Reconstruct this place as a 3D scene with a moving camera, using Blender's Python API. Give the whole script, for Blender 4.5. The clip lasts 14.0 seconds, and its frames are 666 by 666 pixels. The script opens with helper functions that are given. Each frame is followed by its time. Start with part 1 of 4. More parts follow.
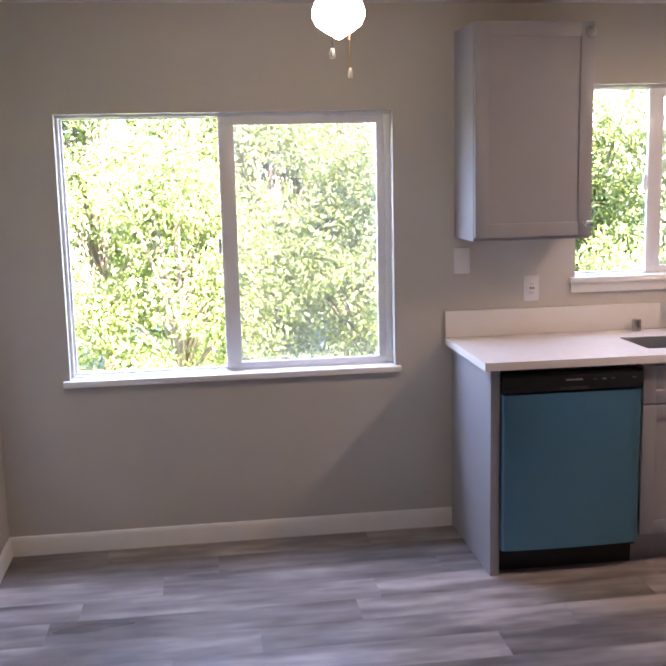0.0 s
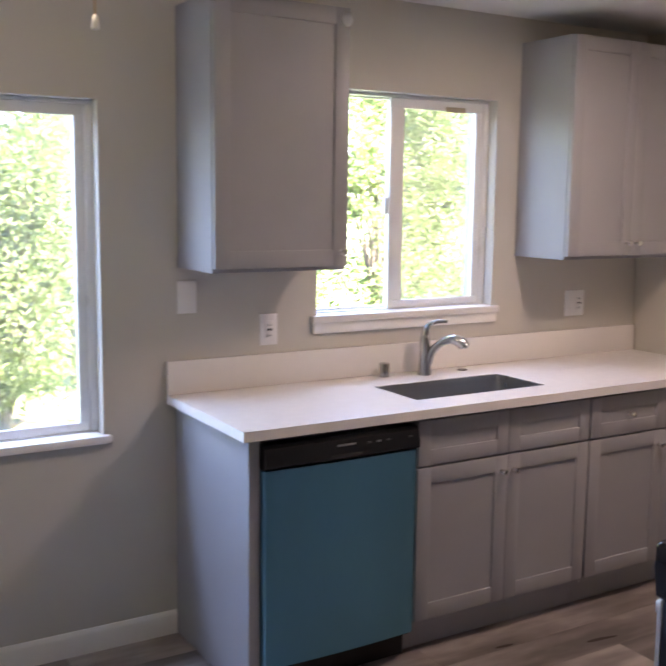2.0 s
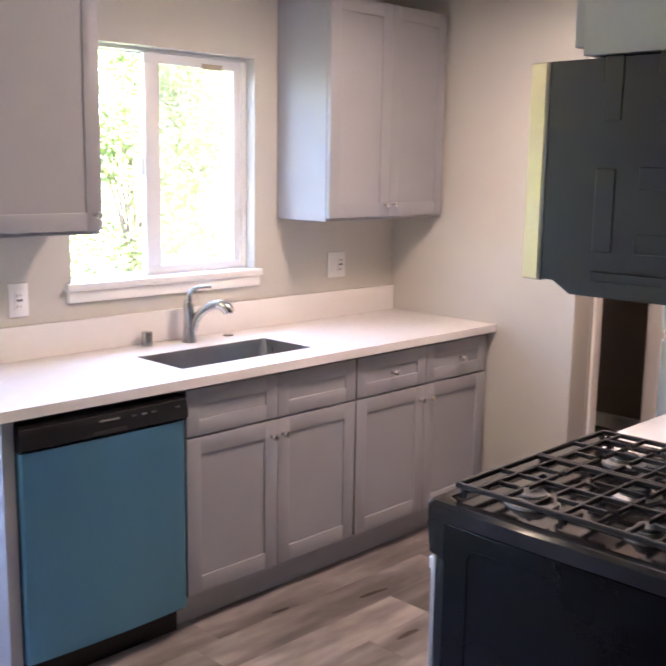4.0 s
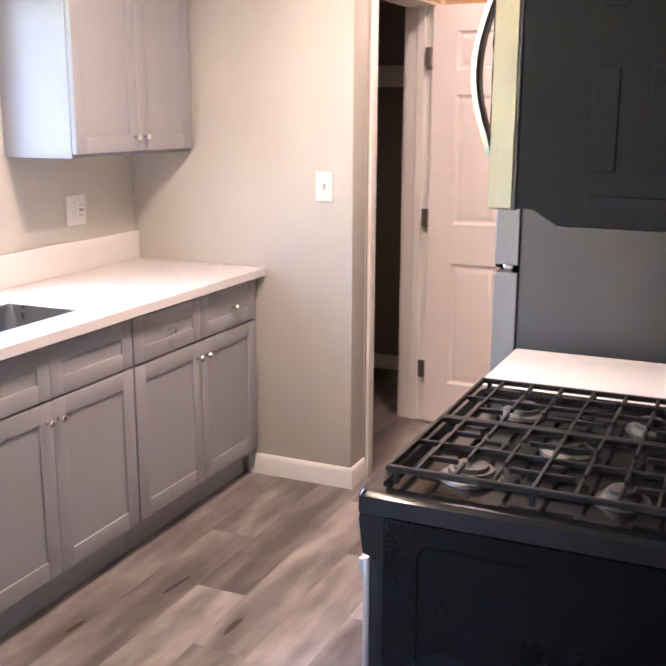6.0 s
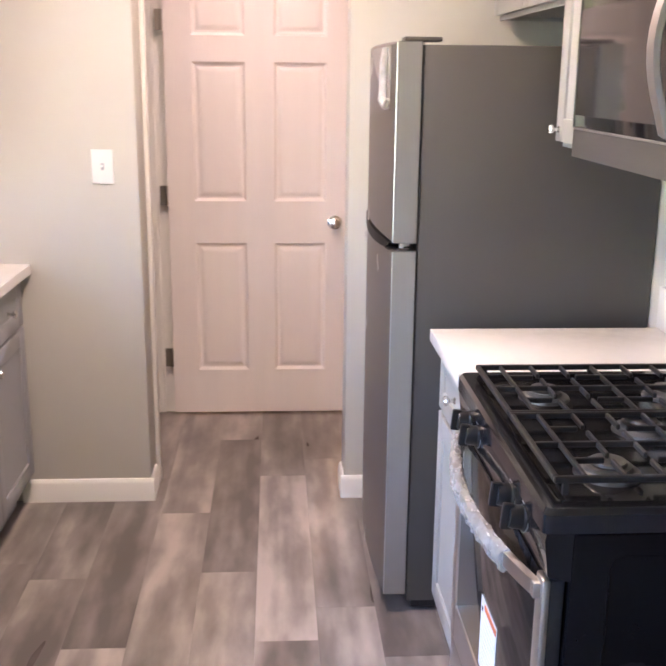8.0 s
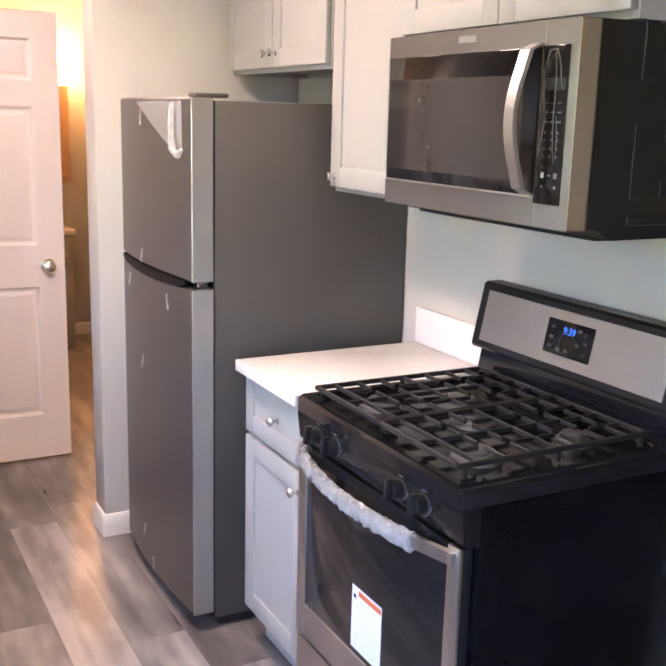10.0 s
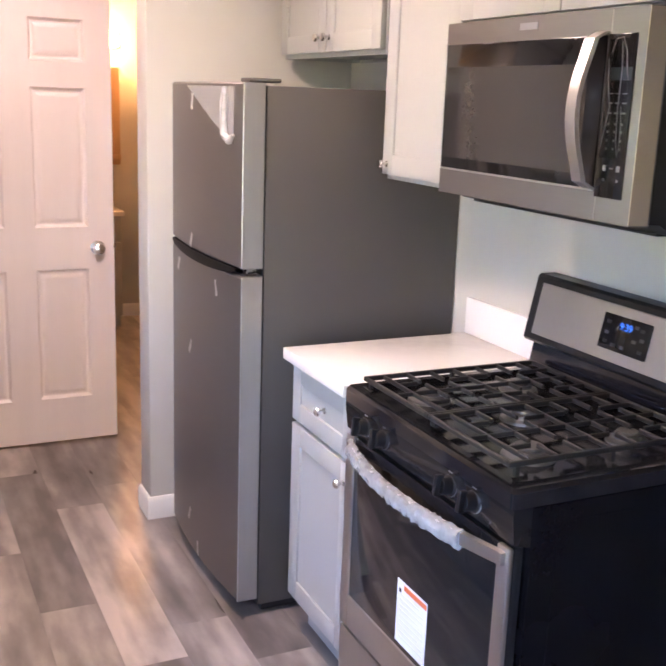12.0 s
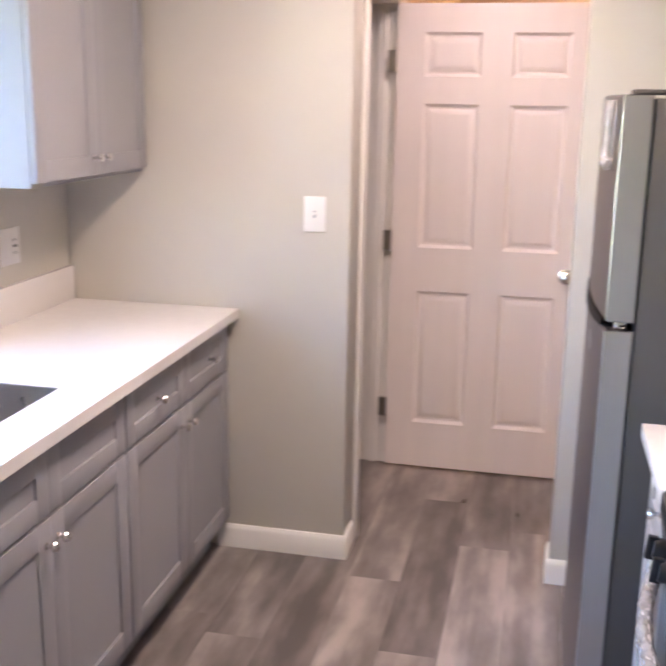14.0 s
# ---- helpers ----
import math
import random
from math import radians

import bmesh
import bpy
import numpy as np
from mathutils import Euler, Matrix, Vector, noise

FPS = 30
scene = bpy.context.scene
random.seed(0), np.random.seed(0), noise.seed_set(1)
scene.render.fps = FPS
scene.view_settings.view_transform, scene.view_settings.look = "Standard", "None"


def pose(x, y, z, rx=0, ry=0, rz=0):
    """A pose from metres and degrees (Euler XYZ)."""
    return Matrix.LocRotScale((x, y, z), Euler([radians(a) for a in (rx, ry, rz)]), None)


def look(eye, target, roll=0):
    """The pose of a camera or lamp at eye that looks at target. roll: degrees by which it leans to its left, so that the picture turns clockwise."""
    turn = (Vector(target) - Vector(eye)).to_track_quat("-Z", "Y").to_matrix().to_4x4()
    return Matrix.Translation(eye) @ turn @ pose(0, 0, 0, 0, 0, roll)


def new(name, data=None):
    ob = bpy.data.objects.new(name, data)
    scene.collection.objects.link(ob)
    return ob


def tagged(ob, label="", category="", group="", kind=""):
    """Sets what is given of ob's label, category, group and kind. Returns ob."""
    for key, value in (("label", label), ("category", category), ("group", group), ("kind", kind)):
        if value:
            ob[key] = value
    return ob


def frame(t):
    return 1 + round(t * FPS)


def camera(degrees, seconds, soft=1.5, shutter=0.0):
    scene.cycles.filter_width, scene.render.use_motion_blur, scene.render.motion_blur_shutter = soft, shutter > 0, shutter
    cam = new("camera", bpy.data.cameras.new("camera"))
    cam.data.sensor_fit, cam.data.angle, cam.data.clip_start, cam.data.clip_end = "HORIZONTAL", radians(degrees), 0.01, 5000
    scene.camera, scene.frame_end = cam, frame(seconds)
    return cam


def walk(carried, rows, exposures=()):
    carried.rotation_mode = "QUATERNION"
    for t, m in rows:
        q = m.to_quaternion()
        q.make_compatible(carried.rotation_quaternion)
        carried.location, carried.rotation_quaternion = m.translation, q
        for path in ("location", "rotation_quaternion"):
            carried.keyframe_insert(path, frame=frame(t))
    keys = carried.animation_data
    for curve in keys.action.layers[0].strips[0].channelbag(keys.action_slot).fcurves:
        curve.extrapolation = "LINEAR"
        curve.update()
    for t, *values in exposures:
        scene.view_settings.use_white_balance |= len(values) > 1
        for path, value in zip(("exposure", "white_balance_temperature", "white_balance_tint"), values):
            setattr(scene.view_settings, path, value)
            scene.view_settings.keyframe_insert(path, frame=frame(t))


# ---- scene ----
cam = camera(38.3, 14.0, soft=2.0, shutter=0.4)
PATH = [
    (0, (-1.111, -4.285, 1.672), (-0.848, -2.329, 1.346), -1.3),
    (0.5, (-1.2, -4.002, 1.668), (-0.886, -2.05, 1.363), -0.6),
    (1, (-1.255, -3.739, 1.64), (-0.775, -1.822, 1.331), 0.4),
    (1.5, (-1.284, -3.485, 1.628), (-0.541, -1.654, 1.321), 1.0),
    (2, (-1.258, -3.241, 1.627), (-0.237, -1.544, 1.35), 0.7),
    (2.5, (-1.27, -3.159, 1.622), (-0.08, -1.577, 1.334), 0.7),
    (3, (-1.247, -3.15, 1.614), (0.016, -1.632, 1.298), 0.7),
    (3.5, (-1.229, -3.15, 1.611), (0.095, -1.687, 1.282), 0.6),
    (4, (-1.203, -3.153, 1.613), (0.199, -1.769, 1.271), 0.9),
    (4.2, (-1.195, -3.135, 1.612), (0.253, -1.799, 1.263), 1.1),
    (6.3, (-1.084, -2.38, 1.555), (0.738, -1.707, 1.077), 0.3),
    (6.5, (-1.079, -2.282, 1.579), (0.77, -1.7, 1.087), 0.5),
    (7, (-1.102, -2.0, 1.581), (0.806, -1.672, 1.079), 1.4),
    (7.5, (-1.1, -1.746, 1.574), (0.83, -1.639, 1.059), 1.5),
    (8, (-1.014, -1.516, 1.567), (0.914, -1.635, 1.052), 0.6),
    (8.5, (-1.02, -1.302, 1.574), (0.875, -1.69, 1.066), 0.8),
    (9, (-1.077, -1.1, 1.597), (0.755, -1.741, 1.115), 1.3),
    (9.2, (-1.067, -1.052, 1.6), (0.741, -1.77, 1.136), 1.3),
    (11.3, (-1.069, -0.762, 1.624), (0.587, -1.786, 1.168), 2.3),
    (11.5, (-1.062, -0.773, 1.62), (0.616, -1.759, 1.158), 2.2),
    (12, (-1.032, -0.891, 1.622), (0.72, -1.732, 1.148), 2.1),
    (12.5, (-0.998, -1.058, 1.616), (0.832, -1.707, 1.136), 2.1),
    (13, (-0.937, -1.224, 1.598), (0.959, -1.648, 1.124), 2.7),
    (13.5, (-0.846, -1.421, 1.628), (1.1, -1.474, 1.169), 2.1),
    (14, (-0.77, -1.67, 1.636), (1.13, -1.261, 1.164), 1.0),
]
walk(cam, [(t, look(eye, target, roll)) for t, eye, target, roll in PATH],
     exposures=[(0, 5.72, 6520, 33), (1, 5.56, 6500, 32), (1.5, 5.53, 6420, 29), (2.2, 5.76, 6100, 26), (2.5, 5.96, 6020, 26), (3, 6.18, 6000, 26), (4.2, 6.46, 6050, 27), (6.5, 6.86, 6150, 26), (8, 6.72, 6100, 24), (9, 6.72, 6180, 24), (11.5, 6.70, 6200, 29), (12.5, 6.66, 6170, 28), (13.5, 6.56, 5860, 24), (14, 6.55, 5860, 24)])

# ---- light ----
SUN_ELEVATION, SUN_AZIMUTH = 56.0, 140.0     # azimuth from +y, clockwise
world = bpy.data.worlds.new("sky")
scene.world = world
world.use_nodes = True
wn = world.node_tree.nodes
sky = wn.new("ShaderNodeTexSky")
sky.sky_type = "NISHITA"
sky.sun_disc = False
sky.sun_elevation = radians(SUN_ELEVATION)
sky.sun_rotation = radians(SUN_AZIMUTH)
sky.dust_density, sky.air_density, sky.ozone_density = 0.2, 1.1, 5.0
wn["Background"].inputs["Strength"].default_value = 0.085
world.node_tree.links.new(sky.outputs[0], wn["Background"].inputs["Color"])

sun_data = bpy.data.lights.new("sun", "SUN")
sun_data.energy, sun_data.angle, sun_data.color = 5.0, radians(0.6), (1.0, 0.95, 0.86)
sun = new("sun", sun_data)
_e, _a = radians(SUN_ELEVATION), radians(SUN_AZIMUTH)
_d = Vector((math.sin(_a) * math.cos(_e), math.cos(_a) * math.cos(_e), math.sin(_e)))
sun.matrix_world = look(_d * 40, (0, 0, 0))

# added area lamps outside each window head, standing in for high sky light
for _x, _w, _z, _p in ((-0.981, 1.44, 2.10, 1.35), (1.057, 0.86, 2.20, 0.42)):
    sky_data = bpy.data.lights.new("sky_stand_in", "AREA")
    sky_data.shape, sky_data.size, sky_data.size_y = "RECTANGLE", _w, 0.5
    sky_data.energy, sky_data.color = _p, (0.48, 0.67, 1.0)
    new("sky_stand_in", sky_data).matrix_world = look((_x, 0.48, _z), (_x, 0.50, _z - 0.8))


# ---- materials ----
def material(name, color, rough=0.5, metal=0.0, vary=0.06, scale=6.0, bump=0.0, bump_scale=120.0,
             coat=0.0, rough_vary=0.08, stretch=(1, 1, 1), spec=0.5, per_object=0.0):
    """A surface with a slow stain and a fine grain in colour, gloss and relief."""
    m = bpy.data.materials.new(name)
    m.use_nodes = True
    nt, p = m.node_tree, m.node_tree.nodes["Principled BSDF"]
    n, link = nt.nodes.new, nt.links.new
    tc = n("ShaderNodeTexCoord")
    mp = n("ShaderNodeMapping")
    mp.inputs["Scale"].default_value = stretch
    link(tc.outputs["Object"], mp.inputs["Vector"])
    slow, fine = n("ShaderNodeTexNoise"), n("ShaderNodeTexNoise")
    slow.inputs["Scale"].default_value, slow.inputs["Detail"].default_value = scale, 4
    fine.inputs["Scale"].default_value, fine.inputs["Detail"].default_value = bump_scale, 3
    for t in (slow, fine):
        link(mp.outputs[0], t.inputs["Vector"])
    mix = n("ShaderNodeMath")
    mix.operation = "MULTIPLY_ADD"
    mix.inputs[1].default_value = 0.35
    link(fine.outputs["Fac"], mix.inputs[0])
    link(slow.outputs["Fac"], mix.inputs[2])
    ramp = n("ShaderNodeMapRange")
    ramp.inputs["From Min"].default_value, ramp.inputs["From Max"].default_value = 0.4, 0.95
    ramp.inputs["To Min"].default_value, ramp.inputs["To Max"].default_value = 1 - vary, 1 + vary
    link(mix.outputs[0], ramp.inputs["Value"])
    value = ramp.outputs[0]
    if per_object:
        info, rm, mu = n("ShaderNodeObjectInfo"), n("ShaderNodeMapRange"), n("ShaderNodeMath")
        rm.inputs["To Min"].default_value, rm.inputs["To Max"].default_value = 1 - per_object, 1 + per_object
        mu.operation = "MULTIPLY"
        link(info.outputs["Random"], rm.inputs["Value"])
        link(rm.outputs[0], mu.inputs[0])
        link(value, mu.inputs[1])
        value = mu.outputs[0]
    tint = n("ShaderNodeVectorMath")
    tint.operation = "SCALE"
    tint.inputs[0].default_value = color
    link(value, tint.inputs["Scale"])
    link(tint.outputs[0], p.inputs["Base Color"])
    rr = n("ShaderNodeMapRange")
    rr.inputs["To Min"].default_value, rr.inputs["To Max"].default_value = max(0.02, rough - rough_vary), min(1, rough + rough_vary)
    link(slow.outputs["Fac"], rr.inputs["Value"])
    link(rr.outputs[0], p.inputs["Roughness"])
    p.inputs["Metallic"].default_value = metal
    p.inputs["Specular IOR Level"].default_value = spec
    p.inputs["Coat Weight"].default_value = coat
    p.inputs["Coat Roughness"].default_value = 0.08
    if bump:
        b = n("ShaderNodeBump")
        b.inputs["Strength"].default_value, b.inputs["Distance"].default_value = bump, 0.002
        link(fine.outputs["Fac"], b.inputs["Height"])
        link(b.outputs[0], p.inputs["Normal"])
    return m


def glowing(name, color, strength, base=0.8):
    m = bpy.data.materials.new(name)
    m.use_nodes = True
    p = m.node_tree.nodes["Principled BSDF"]
    p.inputs["Base Color"].default_value = (base, base, base, 1)
    p.inputs["Emission Color"].default_value = (*color, 1)
    p.inputs["Emission Strength"].default_value = strength
    return m


def thin(mat, amount):
    """Lets part of what lies behind a thin sheet show through."""
    mat.node_tree.nodes["Principled BSDF"].inputs["Alpha"].default_value = amount
    return mat


def clear(name, color=(1, 1, 1), rough=0.0, ior=1.45):
    m = bpy.data.materials.new(name)
    m.use_nodes = True
    p = m.node_tree.nodes["Principled BSDF"]
    p.inputs["Base Color"].default_value = (*color, 1)
    p.inputs["Transmission Weight"].default_value = 1.0
    p.inputs["Roughness"].default_value, p.inputs["IOR"].default_value = rough, ior
    return m


WALL = material("wall_paint", (0.585, 0.553, 0.485), 0.55, vary=0.03, scale=2.5, bump=0.25, bump_scale=220)
CEIL = material("ceiling_paint", (0.78, 0.76, 0.72), 0.8, vary=0.03, scale=2, bump=0.4, bump_scale=160)
TRIM = material("trim_paint", (0.88, 0.85, 0.79), 0.35, vary=0.03, scale=5, bump=0.05)
DOORP = material("door_paint", (0.88, 0.80, 0.755), 0.4, vary=0.03, scale=4, bump=0.25, bump_scale=90, stretch=(3, 3, 0.25))
# one cabinet grey as two tones: backlit sink side darker, lit range side paler
CAB = material("cabinet_backlit_grey", (0.34, 0.335, 0.345), 0.38, vary=0.03, scale=5, bump=0.05, rough_vary=0.05)
CABLIT = material("cabinet_lit_grey", (0.42, 0.408, 0.385), 0.38, vary=0.03, scale=5, bump=0.05)
QUARTZ = material("white_quartz", (0.82, 0.78, 0.74), 0.2, vary=0.008, scale=25, bump_scale=300, rough_vary=0.06)
VINYL = material("window_vinyl", (0.80, 0.79, 0.77), 0.3, vary=0.02)
GLASS = clear("window_glass")
STEEL = material("brushed_steel", (0.52, 0.505, 0.49), 0.36, 1.0, vary=0.06, scale=6, bump=0.05, bump_scale=260, stretch=(1, 1, 0.04))
SINKSTEEL = material("sink_steel", (0.50, 0.49, 0.48), 0.28, 1.0, vary=0.08, scale=8, bump=0.05, stretch=(0.05, 1, 1))
DARKSTEEL = material("dark_stainless", (0.205, 0.188, 0.178), 0.40, 0.85, vary=0.06, scale=3, bump=0.04, bump_scale=260, stretch=(0.06, 0.06, 1))
EDGESTEEL = material("door_edge_steel", (0.33, 0.305, 0.275), 0.38, 0.5, vary=0.05, scale=3, stretch=(1, 1, 0.06))
# tan tint puts the lamp's warm reflection into the steel colour
CHAMFER = material("warm_reflection_chamfer", (0.44, 0.355, 0.265), 0.4, 0.8, vary=0.05, scale=3)
FRIDGESIDE = material("fridge_side_grey", (0.072, 0.063, 0.054), 0.5, vary=0.05, scale=3, bump=0.25, bump_scale=350)
CHROME = material("chrome", (0.75, 0.74, 0.73), 0.12, 1.0, vary=0.03)
NICKEL = material("brushed_nickel", (0.5, 0.49, 0.47), 0.25, 1.0, vary=0.04)
BLACKPL = material("black_plastic", (0.012, 0.012, 0.013), 0.35, spec=0.35, vary=0.15, scale=10)
ENAMEL = material("black_enamel", (0.008, 0.008, 0.010), 0.12, vary=0.15, scale=8, coat=0.3, rough_vary=0.05)
STOVESIDE = material("range_side_black", (0.0035, 0.0034, 0.0042), 0.26, spec=0.12, vary=0.15, scale=4)
MWSIDE = material("microwave_side_black", (0.018, 0.017, 0.015), 0.42, vary=0.1, scale=4, bump=0.1, bump_scale=300)
IRON = material("cast_iron", (0.015, 0.0138, 0.0128), 0.5, vary=0.2, scale=30, bump=0.3, bump_scale=400)
BLACKGLASS = material("black_glass", (0.012, 0.011, 0.011), 0.07, vary=0.1, spec=0.3, rough_vary=0.02)
FILMBLUE = material("blue_film", (0.115, 0.295, 0.41), 0.31, 0.6, vary=0.06, scale=2, coat=0.0, rough_vary=0.05, stretch=(1.5, 1.5, 0.25))
WHITEPL = material("white_plastic", (0.82, 0.80, 0.77), 0.3, vary=0.02)
SLOT = material("dark_slot", (0.03, 0.03, 0.03), 0.6)
PAPER = material("white_paper", (0.80, 0.82, 0.86), 0.6, vary=0.02)
ORANGE = material("orange_print", (0.70, 0.16, 0.06), 0.5)
INK = material("grey_ink", (0.45, 0.45, 0.47), 0.6)
FAINTINK = material("faint_ink", (0.66, 0.68, 0.72), 0.6)
KEYINK = material("dim_key_print", (0.075, 0.074, 0.072), 0.5)
KEYPRINT = material("pale_key_print", (0.2, 0.195, 0.19), 0.5)
SILVERINK = material("silver_ink", (0.27, 0.265, 0.26), 0.4)
WRAP = thin(material("crumpled_wrap", (0.46, 0.455, 0.45), 0.2, vary=0.25, scale=40, bump=0.6, bump_scale=60), 0.55)
SCREEN = thin(material("insect_mesh", (0.30, 0.30, 0.30), 0.7, vary=0.05), 0.30)
GLOBE = glowing("lamp_globe", (1.0, 0.80, 0.54), 0.52)
PANEL = glowing("lamp_diffuser", (1.0, 0.79, 0.60), 1.38)
HALLPANEL = glowing("hall_diffuser", (1.0, 0.77, 0.64), 0.66)
BULB = glowing("warm_bulb", (1.0, 0.52, 0.18), 1.35)
DIGIT = glowing("blue_digits", (0.04, 0.22, 1.0), 0.016, 0.01)
BURNER = material("cast_aluminium", (0.22, 0.215, 0.21), 0.5, 0.8, vary=0.12, scale=30)
CAPGREY = material("burner_cap_grey", (0.12, 0.115, 0.11), 0.35, 0.3, vary=0.15, scale=25)
GRIPBLACK = material("grip_black", (0.006, 0.006, 0.006), 0.5, spec=0.12, vary=0.1)
BRASS = material("brass_hinge", (0.30, 0.27, 0.23), 0.35, 0.9, vary=0.1)
OAK = material("oak_veneer", (0.45, 0.27, 0.13), 0.4, vary=0.15, scale=5, stretch=(4, 4, 0.4))
# wall colour darkened to carry the side room's lack of light
DIMWALL = material("shade_darkened_wall", (0.33, 0.28, 0.24), 0.6, vary=0.04)
CHAINM = material("brass_chain", (0.55, 0.40, 0.22), 0.3, 0.9)


# ---- building helpers ----
def thing(name, label, category, m=None, group="", kind=""):
    ob = new(name)
    ob.empty_display_size = 0.1
    if m is not None:
        ob.matrix_world = m
    return tagged(ob, label, category, group, kind)


def mesh_of(bm, name, mat, smooth=True):
    me = bpy.data.meshes.new(name)
    bm.normal_update()
    bm.to_mesh(me)
    bm.free()
    me.materials.append(mat)
    if smooth:
        me.shade_smooth()
        me.set_sharp_from_angle(angle=radians(32))
    return me


def part(name, bm, mat, parent=None, label="", m=None):
    ob = new(name, mesh_of(bm, name, mat))
    if parent is not None:
        ob.parent = parent
    if m is not None:
        ob.matrix_basis = m
    return tagged(ob, label)


def structure(name, bm, mat, label, category):
    return tagged(part(name, bm, mat), label, category, kind="structure")


def add_box(bm, x0, x1, y0, y1, z0, z1, bevel=0.0, seg=2):
    r = bmesh.ops.create_cube(bm, size=1.0)
    bmesh.ops.scale(bm, verts=r["verts"], vec=(x1 - x0, y1 - y0, z1 - z0))
    bmesh.ops.translate(bm, verts=r["verts"], vec=((x0 + x1) / 2, (y0 + y1) / 2, (z0 + z1) / 2))
    if bevel:
        edges = {e for v in r["verts"] for e in v.link_edges}
        bmesh.ops.bevel(bm, geom=list(edges), offset=bevel, segments=seg, affect="EDGES", profile=0.5)


def boxes(*rows, bevel=0.0, seg=2):
    bm = bmesh.new()
    for r in rows:
        add_box(bm, *r, bevel=bevel, seg=seg)
    return bm


def add_tube(bm, pts, radii, seg=12, caps=True):
    """A round bar along points, with a radius for each."""
    pts = [Vector(p) for p in pts]
    if not hasattr(radii, "__len__"):
        radii = [radii] * len(pts)
    rings, ref = [], None
    for i, p in enumerate(pts):
        d = (pts[min(i + 1, len(pts) - 1)] - pts[max(i - 1, 0)]).normalized()
        if ref is None:
            ref = d.orthogonal().normalized()
        ref = (ref - d * ref.dot(d)).normalized()
        side = d.cross(ref)
        rings.append([bm.verts.new(p + radii[i] * (math.cos(a) * ref + math.sin(a) * side))
                      for a in (2 * math.pi * k / seg for k in range(seg))])
    for a, b in zip(rings, rings[1:]):
        for k in range(seg):
            bm.faces.new((a[k], a[(k + 1) % seg], b[(k + 1) % seg], b[k]))
    if caps:
        bm.faces.new(rings[0][::-1])
        bm.faces.new(rings[-1])


def tube(pts, radii, seg=12):
    bm = bmesh.new()
    add_tube(bm, pts, radii, seg)
    bmesh.ops.recalc_face_normals(bm, faces=bm.faces)
    return bm


def lathe(profile, axis="z", seg=20):
    """Turn rows of (radius, height) round an axis through the origin."""
    bm = bmesh.new()
    place = {"z": lambda r, a, h: (r * math.cos(a), r * math.sin(a), h), "y": lambda r, a, h: (r * math.cos(a), h, r * math.sin(a))}[axis]
    rings = [[bm.verts.new(place(max(r, 0.0004), 2 * math.pi * k / seg, h)) for k in range(seg)] for r, h in profile]
    for a, b in zip(rings, rings[1:]):
        for k in range(seg):
            bm.faces.new((a[k], a[(k + 1) % seg], b[(k + 1) % seg], b[k]))
    bm.faces.new(rings[0][::-1])
    bm.faces.new(rings[-1])
    bmesh.ops.recalc_face_normals(bm, faces=bm.faces)
    return bm


def moved(bm, m):
    bm.transform(m)
    return bm


def add_profile(bm, outline, x0, x1):
    """Push a closed outline of (y, z) along x."""
    a = [bm.verts.new((x0, y, z)) for y, z in outline]
    b = [bm.verts.new((x1, y, z)) for y, z in outline]
    n = len(outline)
    for k in range(n):
        bm.faces.new((a[k], a[(k + 1) % n], b[(k + 1) % n], b[k]))
    bm.faces.new(a[::-1])
    bm.faces.new(b)


def profile(outline, x0, x1):
    bm = bmesh.new()
    add_profile(bm, outline, x0, x1)
    bmesh.ops.recalc_face_normals(bm, faces=bm.faces)
    return bm


def wall_with_holes(x0, x1, z0, z1, y0, y1, holes):
    """A wall along x with thickness and rectangular openings (x0, x1, z0, z1) through it."""
    xs = sorted({x0, x1, *(h[0] for h in holes), *(h[1] for h in holes)})
    zs = sorted({z0, z1, *(h[2] for h in holes), *(h[3] for h in holes)})
    bm = bmesh.new()
    solid = lambda i, k: 0 <= i < len(xs) - 1 and 0 <= k < len(zs) - 1 and not any(
        h[0] <= xs[i] and xs[i + 1] <= h[1] and h[2] <= zs[k] and zs[k + 1] <= h[3] for h in holes)
    def quad(*p):
        bm.faces.new([bm.verts.new(q) for q in p])
    for i in range(len(xs) - 1):
        for k in range(len(zs) - 1):
            if not solid(i, k):
                continue
            a, b, c, d = xs[i], xs[i + 1], zs[k], zs[k + 1]
            quad((a, y0, c), (b, y0, c), (b, y0, d), (a, y0, d))
            quad((b, y1, c), (a, y1, c), (a, y1, d), (b, y1, d))
            if not solid(i - 1, k):
                quad((a, y1, c), (a, y0, c), (a, y0, d), (a, y1, d))
            if not solid(i + 1, k):
                quad((b, y0, c), (b, y1, c), (b, y1, d), (b, y0, d))
            if not solid(i, k - 1):
                quad((a, y1, c), (b, y1, c), (b, y0, c), (a, y0, c))
            if not solid(i, k + 1):
                quad((a, y0, d), (b, y0, d), (b, y1, d), (a, y1, d))
    bmesh.ops.remove_doubles(bm, verts=bm.verts, dist=1e-5)
    bmesh.ops.recalc_face_normals(bm, faces=bm.faces)
    return bm


# ---- structure ----
WEST, EAST, SOUTH, TOP = -2.03, 2.40, -2.575, 2.405
W1 = (-1.715, -0.247, 0.785, 1.95)
W2 = (0.615, 1.500, 1.163, 2.052)
structure("wall_north", wall_with_holes(WEST - 0.15, 2.54, 0, TOP, 0.0, 0.15, [W1, W2]), WALL,
          "greige painted kitchen wall with two sliding windows", "wall")
structure("wall_west", boxes((WEST - 0.15, WEST, -6.4, 0.0, 0, TOP)), WALL, "greige painted side wall of the dining space", "wall")
